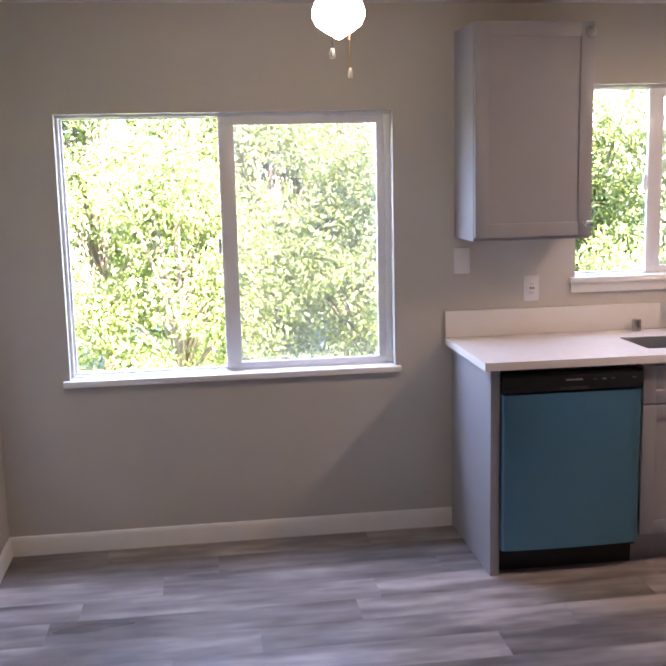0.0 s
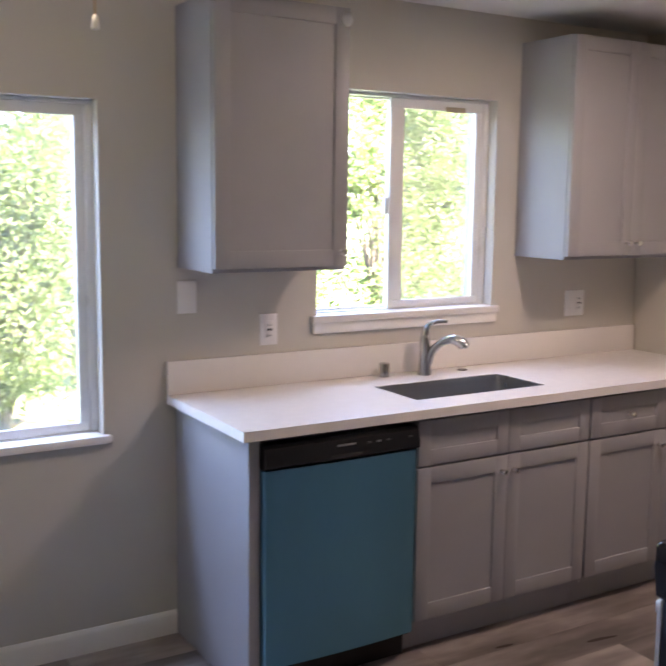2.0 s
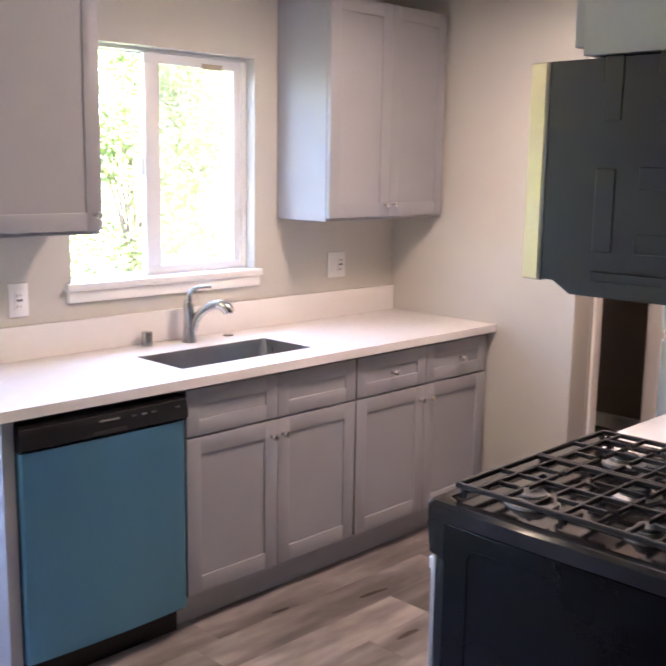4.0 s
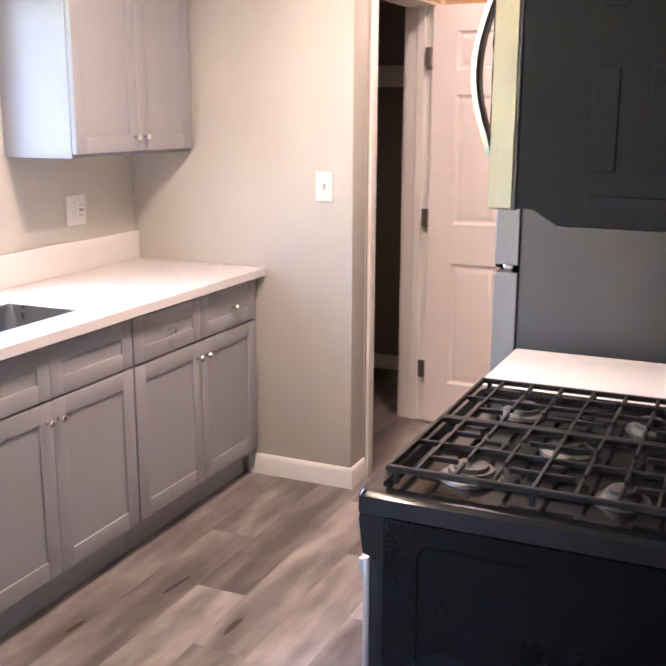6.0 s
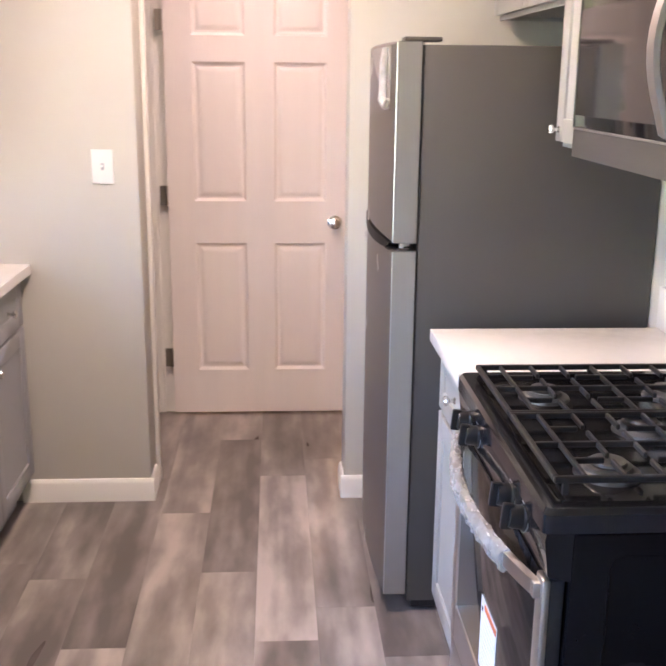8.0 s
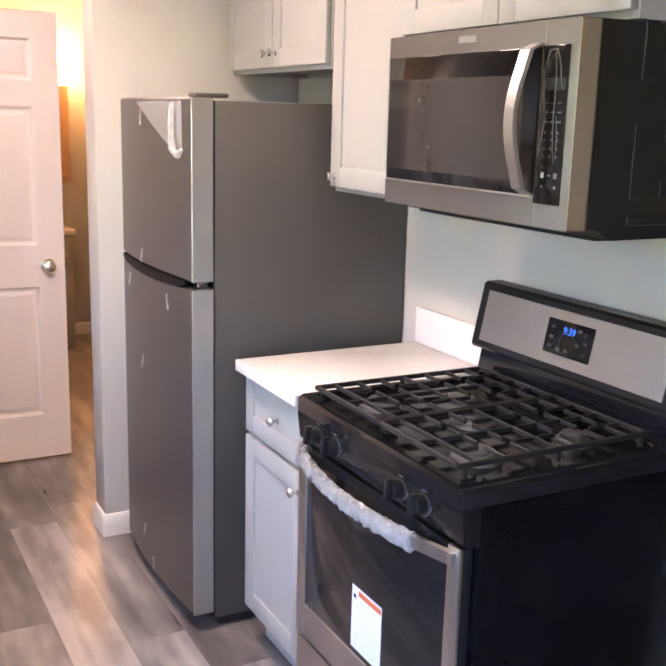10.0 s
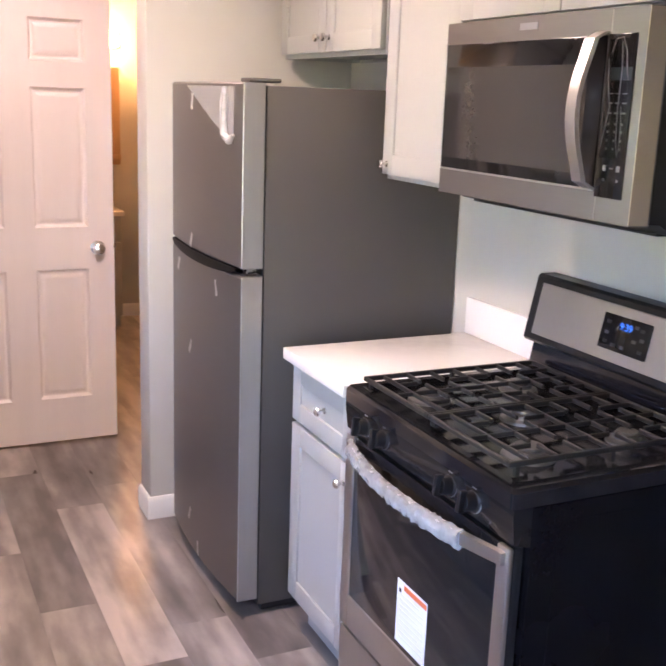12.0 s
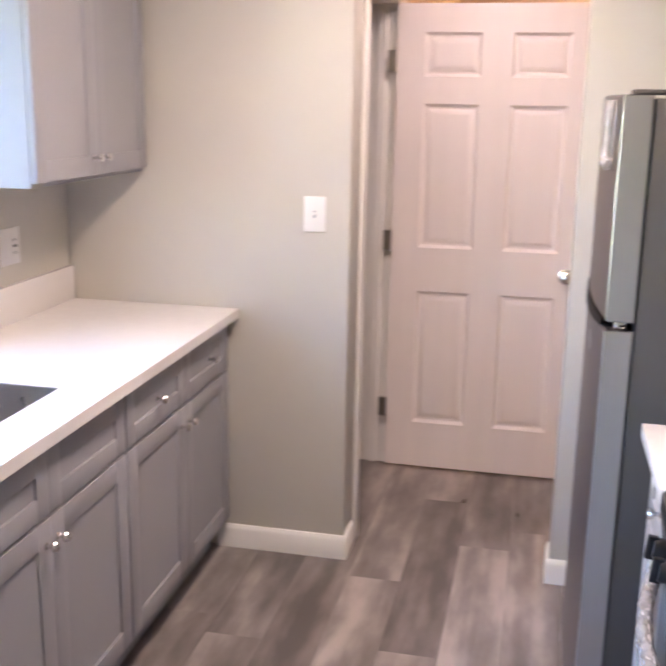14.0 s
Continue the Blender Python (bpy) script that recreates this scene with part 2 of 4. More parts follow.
structure("wall_east", boxes((EAST, 2.54, -1.04, 0.0, 0, TOP), bevel=0.006), WALL,
          "greige painted end wall with a light switch", "wall")
structure("wall_stub", boxes((EAST, 2.54, -2.70, -1.775, 0, TOP), bevel=0.006), WALL,
          "short greige wall beside the refrigerator", "wall")
structure("wall_south", boxes((0.275, EAST, -2.70, SOUTH, 0, TOP)), WALL, "greige painted wall behind the range", "wall")
structure("wall_living_south", boxes((WEST - 0.15, 2.54, -6.55, -6.4, 0, TOP)), WALL, "plain greige wall behind the walker", "wall")
structure("wall_living_east", boxes((2.40, 2.54, -6.4, -2.70, 0, TOP)), WALL, "plain greige wall of the living space", "wall")
structure("wall_hall_south", boxes((2.54, 6.05, -2.77, -2.63, 0, TOP)), WALL, "hall wall lit by warm bathroom light", "wall")
structure("wall_hall_far", boxes((5.92, 6.05, -2.63, 1.2, 0, TOP)), WALL, "far bathroom wall in warm light", "wall")
structure("wall_hall_north", wall_with_holes(2.54, 5.92, 0, TOP, -1.04, -0.89, [(2.60, 3.42, 0, 2.05)]), WALL,
          "hall wall with an open doorway into a dark room", "wall")
# side room walls have their shade in the colour
structure("wall_dark_room", boxes((4.26, 4.38, -0.89, 1.2, 0, TOP)), DIMWALL, "wall of the unlit side room, its shade put into a brown colour", "wall")
structure("wall_dark_room_north", boxes((2.54, 4.26, 1.2, 1.32, 0, TOP)), DIMWALL, "plain wall that closes the unlit side room", "wall")
structure("wall_dark_room_west", boxes((2.40, 2.54, 0.15, 1.32, 0, TOP)), DIMWALL, "plain side wall of the unlit room", "wall")
structure("ceiling", boxes((WEST - 0.15, 6.05, -6.55, 1.32, TOP, TOP + 0.12)), CEIL, "flat white painted ceiling", "ceiling")
structure("trim_shelf_cleat", boxes((4.235, 4.26, -0.885, 1.2, 1.685, 1.805), bevel=0.003), TRIM, "painted cleat board on the dim wall", "trim")

# ---- trim ----
def baseboard(name, runs, label="white painted baseboard along the wall"):
    """Runs (x0, y0, x1, y1, nx, ny): along a wall face, with the way into the room."""
    bm = bmesh.new()
    for x0, y0, x1, y1, nx, ny in runs:
        out = [(0, 0), (0.013, 0), (0.013, 0.072), (0.009, 0.082), (0.005, 0.088), (0, 0.090)]
        a = [bm.verts.new((x0 + nx * d, y0 + ny * d, z)) for d, z in out]
        b = [bm.verts.new((x1 + nx * d, y1 + ny * d, z)) for d, z in out]
        for k in range(6):
            bm.faces.new((a[k], a[(k + 1) % 6], b[(k + 1) % 6], b[k]))
        bm.faces.new(a[::-1])
        bm.faces.new(b)
    bmesh.ops.recalc_face_normals(bm, faces=bm.faces)
    return structure(name, bm, TRIM, label, "baseboard")


baseboard("baseboard_north", [(WEST, 0, 0.018, 0, 0, -1)])
baseboard("baseboard_west", [(WEST, -6.4, WEST, -0.014, 1, 0)])
baseboard("baseboard_east", [(EAST, -1.053, EAST, -0.56, -1, 0), (EAST, -1.04, 2.54, -1.04, 0, -1)])
baseboard("baseboard_stub", [(EAST, -2.56, EAST, -1.762, -1, 0), (EAST, -1.775, 2.54, -1.775, 0, 1)])
baseboard("baseboard_hall", [(2.54, -2.63, 5.92, -2.63, 0, 1), (5.92, -2.615, 5.92, -1.06, -1, 0), (3.52, -1.04, 5.90, -1.04, 0, -1)])
baseboard("baseboard_dark_room", [(4.26, -0.88, 4.26, 1.2, -1, 0)])
baseboard("baseboard_south_end", [(0.275, -2.70, 0.275, SOUTH, -1, 0)])


# ---- windows ----
def window(name, hole, split, glassy, label):
    """A two-pane slider: frame, fixed and sliding sash, panes, sill with apron, latch."""
    x0, x1, z0, z1 = hole
    w = thing(name, label, "window", kind="structure")
    f, thin = 0.028, 0.013
    za, zb = z0 + 0.015, z1 - 0.014
    for n, r in (("frame_head", (x0, x1, 0.055, 0.12, zb, z1)), ("frame_foot", (x0, x1, 0.055, 0.12, z0 + 0.0105, za)),
                 ("frame_jamb", (x0, x0 + thin, 0.055, 0.12, za, zb)), ("frame_jamb", (x1 - f, x1, 0.055, 0.12, za, zb))):
        part(n, boxes(r, bevel=0.003), VINYL, w)
    s = 0.036
    fixed = part("fixed_sash", boxes((split - 0.03, x1 - f, 0.062, 0.084, zb - 0.038, zb), bevel=0.003), VINYL, w)
    for r in ((split - 0.03, x1 - f, 0.062, 0.084, za, za + 0.030), (split - 0.03, split + 0.040, 0.062, 0.084, za + 0.030, zb - 0.038),
              (x1 - f - s, x1 - f, 0.062, 0.084, za + 0.030, zb - 0.038)):
        part("sash_bar", boxes(r, bevel=0.003), VINYL, fixed)
    sliding = part("sliding_sash", boxes((x0 + thin, split + 0.02, 0.088, 0.108, zb - 0.006, zb), bevel=0.002), VINYL, w)
    for r in ((x0 + thin, split + 0.02, 0.088, 0.108, za, za + 0.008), (x0 + thin, x0 + thin + 0.010, 0.088, 0.108, za + 0.008, zb - 0.006),
              (split - 0.018, split + 0.02, 0.088, 0.108, za + 0.008, zb - 0.006)):
        part("sash_bar", boxes(r, bevel=0.002), VINYL, sliding)
    for a, b, y, lo, hi in ((split + 0.040, x1 - f - s, 0.073, za + 0.03, zb - 0.038), (x0 + thin + 0.010, split - 0.018, 0.098, za + 0.008, zb - 0.006)):
        g = part("pane", boxes((a - 0.003, b + 0.003, y - 0.002, y + 0.002, lo - 0.003, hi + 0.003)), glassy, w, "clear glass pane")
        g.visible_shadow = False
    sc = part("insect_screen", boxes((split + 0.030, x1 - f - 0.010, 0.1125, 0.1130, za + 0.012, zb - 0.012)), SCREEN, w, "fine grey insect screen")
    sc.visible_shadow = False
    part("latch", boxes((split - 0.046, split - 0.032, 0.070, 0.088, (za + zb) / 2 - 0.04, (za + zb) / 2 + 0.03), bevel=0.004), VINYL, w)
    part("window_sill", boxes((x0 - 0.028, x1 + 0.024, -0.03, 0.0, z0 - 0.018, z0 + 0.010), (x0, x1, 0.0, 0.075, z0, z0 + 0.010), bevel=0.004), TRIM, w)
    return w


window("window_1", W1, -0.990, GLASS, "large white vinyl sliding window onto sunlit shrubs")
w2 = window("window_2", W2, 1.022, GLASS, "white vinyl sliding window above the sink")
part("apron", boxes((W2[0] - 0.02, W2[1] + 0.02, -0.016, 0.0, W2[2] - 0.062, W2[2] - 0.019), bevel=0.003), TRIM, w2)
part("sticker", boxes((1.270, 1.375, 0.0595, 0.0615, W2[3] - 0.058, W2[3] - 0.036)), material("tan_sticker", (0.45, 0.36, 0.27), 0.6), w2, "small tan paper sticker")


# ---- cabinets ----
def shaker_parts(name, w, h, mat, parent, m, rail=0.058, t=0.02, sink=0.0065):
    """A framed front: a recessed panel that carries two stiles and two rails; origin at the middle of its back, facing -y."""
    a, b = w / 2, h / 2
    p = part(name, boxes((-a + rail - 0.006, a - rail + 0.006, -t + sink, -0.001, -b + rail - 0.006, b - rail + 0.006)), mat, parent, m=m)
    for x in (-a, a - rail):
        part("stile", boxes((x, x + rail, -t, 0, -b, b), bevel=0.0018, seg=2), mat, p)
    for z in (-b, b - rail):
        part("rail", boxes((-a + rail - 0.001, a - rail + 0.001, -t, 0, z, z + rail), bevel=0.0018, seg=2), mat, p)
    return p


def knob(parent, x, y, z):
    part("knob", moved(lathe([(0.0, 0.0), (0.009, 0.0), (0.009, -0.003), (0.005, -0.006), (0.005, -0.014), (0.012, -0.019),
                              (0.0135, -0.025), (0.011, -0.030), (0.0, -0.032)], "y", 14), pose(x, y, z)), CHROME, parent, "polished chrome knob")


def front(parent, name, mat, xc, zc, w, h, y, knob_at=None, rail=0.058):
    d = shaker_parts(name, w, h, mat, parent, pose(xc, y, zc), rail)
    if knob_at:
        knob(d, knob_at[0] - xc, -0.02, knob_at[1] - zc)
    return d


def base_cabinet(m, w, depth, mat, label, fronts, toe=0.075, group="base cabinets", top=0.879):
    """Fronts: rows of (kind, x, z, width, height, knob). Origin at the middle of the back on the floor."""
    c = thing("base_cabinet", label, "cabinet", m, group)
    part("body", boxes((-w / 2, w / 2, -depth + 0.02, -0.003, 0.108, top), bevel=0.001, seg=1), mat, c)
    if top < 0.879:
        part("face_frame", boxes((-w / 2, w / 2, -depth + 0.02, -depth + 0.04, top + 0.0005, 0.879)), mat, c)
        for x in (-w / 2, w / 2 - 0.018):
            part("side_panel", boxes((x, x + 0.018, -depth + 0.0405, -0.003, top + 0.0005, 0.879)), mat, c)
    part("toe_kick", boxes((-w / 2, w / 2, -depth + toe, -depth + toe + 0.015, 0.0, 0.108)), mat, c)
    for kind, x, z, fw, fh, k in fronts:
        front(c, kind, mat, x, z, fw, fh, -depth + 0.0195, k, rail=0.060 if kind == "door" else 0.055)
    return c


def wall_cabinet(m, w, z0, z1, depth, mat, label, doors, group="wall cabinets", side=0.018):
    c = thing("wall_cabinet", label, "cabinet", m, group)
    d = depth - 0.02
    t = z1 - z0
    for x in (-w / 2, w / 2 - side):
        part("side_panel", boxes((x, x + side, -d, -0.002, 0, t), bevel=0.001, seg=1), mat, c)
    part("bottom_panel", boxes((-w / 2 + side, w / 2 - side, -d + 0.018, -0.014, 0.012, 0.03)), mat, c)
    part("top_panel", boxes((-w / 2 + side, w / 2 - side, -d, -0.014, t - 0.018, t)), mat, c)
    part("back_panel", boxes((-w / 2 + side, w / 2 - side, -0.014, -0.002, 0.0, t)), mat, c)
    part("face_rail", boxes((-w / 2 + side, w / 2 - side, -d, -d + 0.018, 0.0, 0.032), bevel=0.001, seg=1), mat, c)
    for x, fw, k in doors:
        front(c, "door", mat, x, (z1 - z0) / 2 + 0.006, fw, z1 - z0 - 0.018, -d - 0.0005, k)
    return c


# sink side, fronts at y = -0.615
N = lambda xc: pose(xc, 0, 0)
cx = 1.087
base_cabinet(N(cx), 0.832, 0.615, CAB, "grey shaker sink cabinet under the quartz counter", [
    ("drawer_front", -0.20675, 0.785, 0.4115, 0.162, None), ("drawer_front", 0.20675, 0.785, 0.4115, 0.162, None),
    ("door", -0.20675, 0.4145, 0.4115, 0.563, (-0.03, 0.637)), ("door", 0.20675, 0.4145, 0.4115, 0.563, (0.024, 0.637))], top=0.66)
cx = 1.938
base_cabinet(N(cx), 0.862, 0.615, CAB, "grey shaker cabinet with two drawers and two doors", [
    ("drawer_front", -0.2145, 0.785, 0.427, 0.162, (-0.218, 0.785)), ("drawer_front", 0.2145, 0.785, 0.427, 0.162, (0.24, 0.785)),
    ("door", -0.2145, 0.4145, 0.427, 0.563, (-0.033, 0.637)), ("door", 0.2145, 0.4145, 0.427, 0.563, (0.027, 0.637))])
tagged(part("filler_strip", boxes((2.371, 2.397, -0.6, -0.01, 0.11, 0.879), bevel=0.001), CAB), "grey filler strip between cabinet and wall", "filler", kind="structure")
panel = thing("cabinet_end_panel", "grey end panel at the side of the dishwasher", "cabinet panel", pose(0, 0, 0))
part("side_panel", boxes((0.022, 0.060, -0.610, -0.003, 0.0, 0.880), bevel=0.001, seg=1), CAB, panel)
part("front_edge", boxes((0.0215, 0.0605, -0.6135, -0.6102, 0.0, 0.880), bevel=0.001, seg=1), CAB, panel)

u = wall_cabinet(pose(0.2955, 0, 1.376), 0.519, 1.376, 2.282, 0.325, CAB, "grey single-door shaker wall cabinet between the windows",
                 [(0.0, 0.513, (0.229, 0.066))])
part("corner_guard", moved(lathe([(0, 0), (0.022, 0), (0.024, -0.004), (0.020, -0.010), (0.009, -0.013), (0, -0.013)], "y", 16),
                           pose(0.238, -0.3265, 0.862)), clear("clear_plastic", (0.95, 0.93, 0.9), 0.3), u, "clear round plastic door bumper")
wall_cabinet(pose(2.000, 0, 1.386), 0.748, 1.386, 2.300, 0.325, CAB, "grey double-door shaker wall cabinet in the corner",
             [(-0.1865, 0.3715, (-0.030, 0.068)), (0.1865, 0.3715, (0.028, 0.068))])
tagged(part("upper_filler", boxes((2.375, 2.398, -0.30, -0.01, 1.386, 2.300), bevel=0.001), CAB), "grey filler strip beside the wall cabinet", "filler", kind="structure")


def countertop(name, x0, x1, y0, y1, label, hole=None):
    c = thing(name, label, "countertop")
    z0, z1 = 0.882, 0.915
    bm = bmesh.new()
    if hole:
        a, b, p, q = hole
        for r in ((x0, a, y0, y1), (b, x1, y0, y1), (a, b, y0, p), (a, b, q, y1)):
            add_box(bm, *r, z0, z1)
        bmesh.ops.remove_doubles(bm, verts=bm.verts, dist=1e-5)
    else:
        add_box(bm, x0, x1, y0, y1, z0, z1, bevel=0.002)
    part("slab", bm, QUARTZ, c)
    return c


ct = countertop("countertop", -0.012, 2.397, -0.648, -0.002, "white quartz countertop with a low backsplash", hole=(0.742, 1.362, -0.505, -0.222))
part("backsplash", boxes((-0.012, 2.397, -0.022, -0.002, 0.9155, 1.038), bevel=0.002), QUARTZ, ct)


# ---- sink and faucet ----
def rounded_rect(x0, x1, y0, y1, r, n=5):
    out = []
    for cx_, cy_, a0 in ((x1 - r, y1 - r, 0), (x0 + r, y1 - r, 90), (x0 + r, y0 + r, 180), (x1 - r, y0 + r, 270)):
        out += [(cx_ + r * math.cos(radians(a0 + 90 * k / n)), cy_ + r * math.sin(radians(a0 + 90 * k / n))) for k in range(n + 1)]
    return out


def basin(x0, x1, y0, y1, top, deep):
    bm = bmesh.new()
    rings = []
    for off, z, r in ((0.03, top + 0.0005, 0.02), (0.0008, top + 0.0005, 0.006), (0.0008, top + 0.031, 0.006), (0.0022, top + 0.031, 0.008), (0.0030, top - 0.012, 0.035), (0.004, top - deep + 0.03, 0.05), (0.03, top - deep, 0.06)):
        o = off if rings else -0.03
        rings.append([bm.verts.new((x, y, z)) for x, y in rounded_rect(x0 + o, x1 - o, y0 + o, y1 - o, r)])
    for a, b in zip(rings, rings[1:]):
        n = len(a)
        for k in range(n):
            bm.faces.new((a[k], a[(k + 1) % n], b[(k + 1) % n], b[k]))
    bm.faces.new(rings[-1])
    bmesh.ops.recalc_face_normals(bm, faces=bm.faces)
    bmesh.ops.reverse_faces(bm, faces=bm.faces)
    return bm


sink = thing("kitchen_sink", "undermount stainless steel single-bowl sink in the counter", "sink")
part("bowl", basin(0.742, 1.362, -0.505, -0.222, 0.8815, 0.19), SINKSTEEL, sink)
part("drain", moved(lathe([(0, 0), (0.045, 0), (0.045, 0.003), (0.032, 0.004), (0.028, 0.001), (0, 0.001)]), pose(1.052, -0.36, 0.6925)), CHROME, sink, "round chrome drain")

fa = thing("kitchen_faucet", "brushed nickel pull-out faucet behind the sink", "faucet", pose(1.07, -0.105, 0.9155, 0, 0, 0))
part("body", tube([(0, 0, 0), (0, 0, 0.006), (0, 0, 0.05), (0.0, -0.002, 0.10), (-0.003, -0.002, 0.135), (-0.004, -0.002, 0.16), (-0.003, -0.002, 0.174)],
                  [0.029, 0.028, 0.024, 0.022, 0.021, 0.019, 0.010], 18), NICKEL, fa)
part("spout", tube([(0.008, -0.008, 0.045), (0.014, -0.016, 0.085), (0.026, -0.030, 0.112), (0.043, -0.052, 0.136), (0.060, -0.074, 0.150), (0.072, -0.090, 0.154)],
                   [0.019, 0.0185, 0.017, 0.0165, 0.0175, 0.0185], 16), NICKEL, fa)
part("spray_head", tube([(0.070, -0.088, 0.154), (0.082, -0.104, 0.152), (0.095, -0.120, 0.140), (0.101, -0.127, 0.124), (0.1015, -0.128, 0.119)],
                        [0.019, 0.023, 0.025, 0.024, 0.016], 16), CHROME, fa, "polished spray head")
part("lever", tube([(-0.003, -0.002, 0.165), (-0.001, -0.005, 0.190), (0.008, -0.016, 0.210), (0.024, -0.034, 0.221), (0.044, -0.058, 0.2245), (0.056, -0.072, 0.2235)],
                   [0.017, 0.014, 0.010, 0.008, 0.0075, 0.005], 12), NICKEL, fa)
ag = thing("sink_air_gap", "short cylindrical brushed nickel air gap cap", "air gap", pose(0.895, -0.068, 0.9155))
part("cap", lathe([(0, 0), (0.0215, 0), (0.0215, 0.052), (0.0195, 0.056), (0, 0.057)]), NICKEL, ag)
hc = thing("hole_cover", "flat round nickel cover on the counter", "hole cover", pose(1.28, -0.09, 0.9155))
part("disc", lathe([(0, 0), (0.022, 0), (0.021, 0.004), (0.012, 0.006), (0, 0.006)]), NICKEL, hc)

# ---- dishwasher ----
dw = thing("dishwasher", "dishwasher in blue protective film with a black control panel", "dishwasher", pose(0.3635, 0, 0))
part("tub", boxes((-0.297, 0.297, -0.57, -0.01, 0.09, 0.872)), BLACKPL, dw)
bm = bmesh.new()
xs = [-0.2975, -0.295, -0.290] + [-0.28 + 0.56 * k / 16 for k in range(17)] + [0.290, 0.295, 0.2975]
lo, hi = [], []
for x in xs:
    y = -0.632 - 0.010 * (1 - (x / 0.2975) ** 2) + 0.012 * max(0.0, (abs(x) - 0.28) / 0.0175) ** 3
    lo.append((x, y)), hi.append((x, y))
loop = lo + [(0.2975, -0.585), (-0.2975, -0.585)]
a = [bm.verts.new((x, y, 0.112)) for x, y in loop]
b = [bm.verts.new((x, y, 0.7745)) for x, y in loop]
for k in range(len(loop)):
    bm.faces.new((a[k], a[(k + 1) % len(loop)], b[(k + 1) % len(loop)], b[k]))
bm.faces.new(a[::-1]), bm.faces.new(b)
bmesh.ops.recalc_face_normals(bm, faces=bm.faces)
part("door_panel", bm, FILMBLUE, dw, "steel door still covered in blue film")
cp = part("control_panel", profile([(-0.585, 0.777), (-0.628, 0.777), (-0.642, 0.785), (-0.644, 0.80), (-0.634, 0.846), (-0.622, 0.856), (-0.585, 0.858)], -0.2975, 0.2975), BLACKPL, dw)
part("brand_plate", boxes((-0.035, 0.035, -0.6425, -0.6395, 0.826, 0.832)), SILVERINK, cp, "small silver brand plate")
for k, x in enumerate((0.09, 0.128, 0.166, 0.258)):
    part("button", boxes((x - 0.008, x + 0.008, -0.6425, -0.638, 0.824, 0.829)), KEYINK if k != 1 else SILVERINK, cp)
part("pull_recess", boxes((-0.06, 0.06, -0.6455, -0.643, 0.786, 0.800), bevel=0.001), SLOT, cp)
part("toe_panel", boxes((-0.297, 0.297, -0.565, -0.55, 0.0, 0.10), (-0.297, 0.297, -0.60, -0.57, 0.09, 0.109)), BLACKPL, dw)


# ---- plates on the walls ----
def wall_plate(name, label, m, kind, category):
    """A cover plate; origin on the wall, facing -y."""
    p = thing(name, label, category, m, "wall plates")
    w, h = 0.0375, 0.0595
    part("plate", boxes((-w, w, -0.006, 0, -h, h), bevel=0.0022), WHITEPL, p)
    if kind == "outlet":
        part("receptacle", boxes((-0.017, 0.017, -0.0085, -0.006, -0.034, 0.034), bevel=0.001), WHITEPL, p)
        for x, z, hh in ((-0.0065, 0.018, 0.0045), (0.0065, 0.018, 0.0035), (-0.0065, -0.022, 0.0045), (0.0065, -0.022, 0.0035)):
            part("slot", boxes((x - 0.0012, x + 0.0012, -0.0092, -0.0083, z - hh, z + hh)), SLOT, p)
        for x in (-0.0075, 0.0045):
            part("reset_button", boxes((x, x + 0.008, -0.0100, -0.0083, -0.004, 0.004)), SLOT, p, "dark test button")
    if kind == "switch":
        part("toggle_slot", boxes((-0.005, 0.005, -0.0075, -0.006, -0.012, 0.012)), INK, p)
        part("toggle", moved(boxes((-0.0038, 0.0038, -0.017, -0.006, -0.004, 0.004), bevel=0.001), pose(0, 0, 0.003)), WHITEPL, p)
    for z in (-0.049, 0.049) if kind == "blank" else (-0.030, 0.030) if kind == "switch" else ():
        part("screw", moved(lathe([(0, 0), (0.003, 0), (0.0025, -0.001), (0, -0.001)], "y", 8), pose(0, -0.006, z)), WHITEPL, p)
    return p


wall_plate("power_outlet", "white outlet with test buttons above the counter", pose(0.402, 0, 1.130), "outlet", "outlet")
double = thing("power_outlet", "wide white plate with an outlet and a rocker switch", "outlet", pose(2.003, 0, 1.160), "wall plates")
part("plate", boxes((-0.058, 0.058, -0.006, 0, -0.0595, 0.0595), bevel=0.0022), WHITEPL, double)
part("rocker", boxes((-0.040, -0.006, -0.0095, -0.006, -0.034, 0.034), bevel=0.0015), WHITEPL, double)
part("receptacle", boxes((0.006, 0.040, -0.0085, -0.006, -0.034, 0.034), bevel=0.001), WHITEPL, double)
for x, z in ((0.017, 0.020), (0.029, 0.020), (0.017, -0.022), (0.029, -0.022)):
    part("slot", boxes((x - 0.0012, x + 0.0012, -0.0092, -0.0083, z - 0.004, z + 0.004)), SLOT, double)
for x in (0.0145, 0.0265):
    part("reset_button", boxes((x, x + 0.008, -0.0100, -0.0083, -0.004, 0.004)), SLOT, double, "dark test button")
wall_plate("blank_plate", "blank white cover plate under the wall cabinet", pose(0.070, 0, 1.268), "blank", "cover plate")
wall_plate("light_switch", "white toggle light switch on the end wall", pose(2.40, -0.918, 1.259, 0, 0, -90), "switch", "light switch")
wall_plate("power_outlet", "white outlet above the back of the range", pose(0.417, SOUTH, 1.248, 0, 0, 180), "outlet", "outlet")

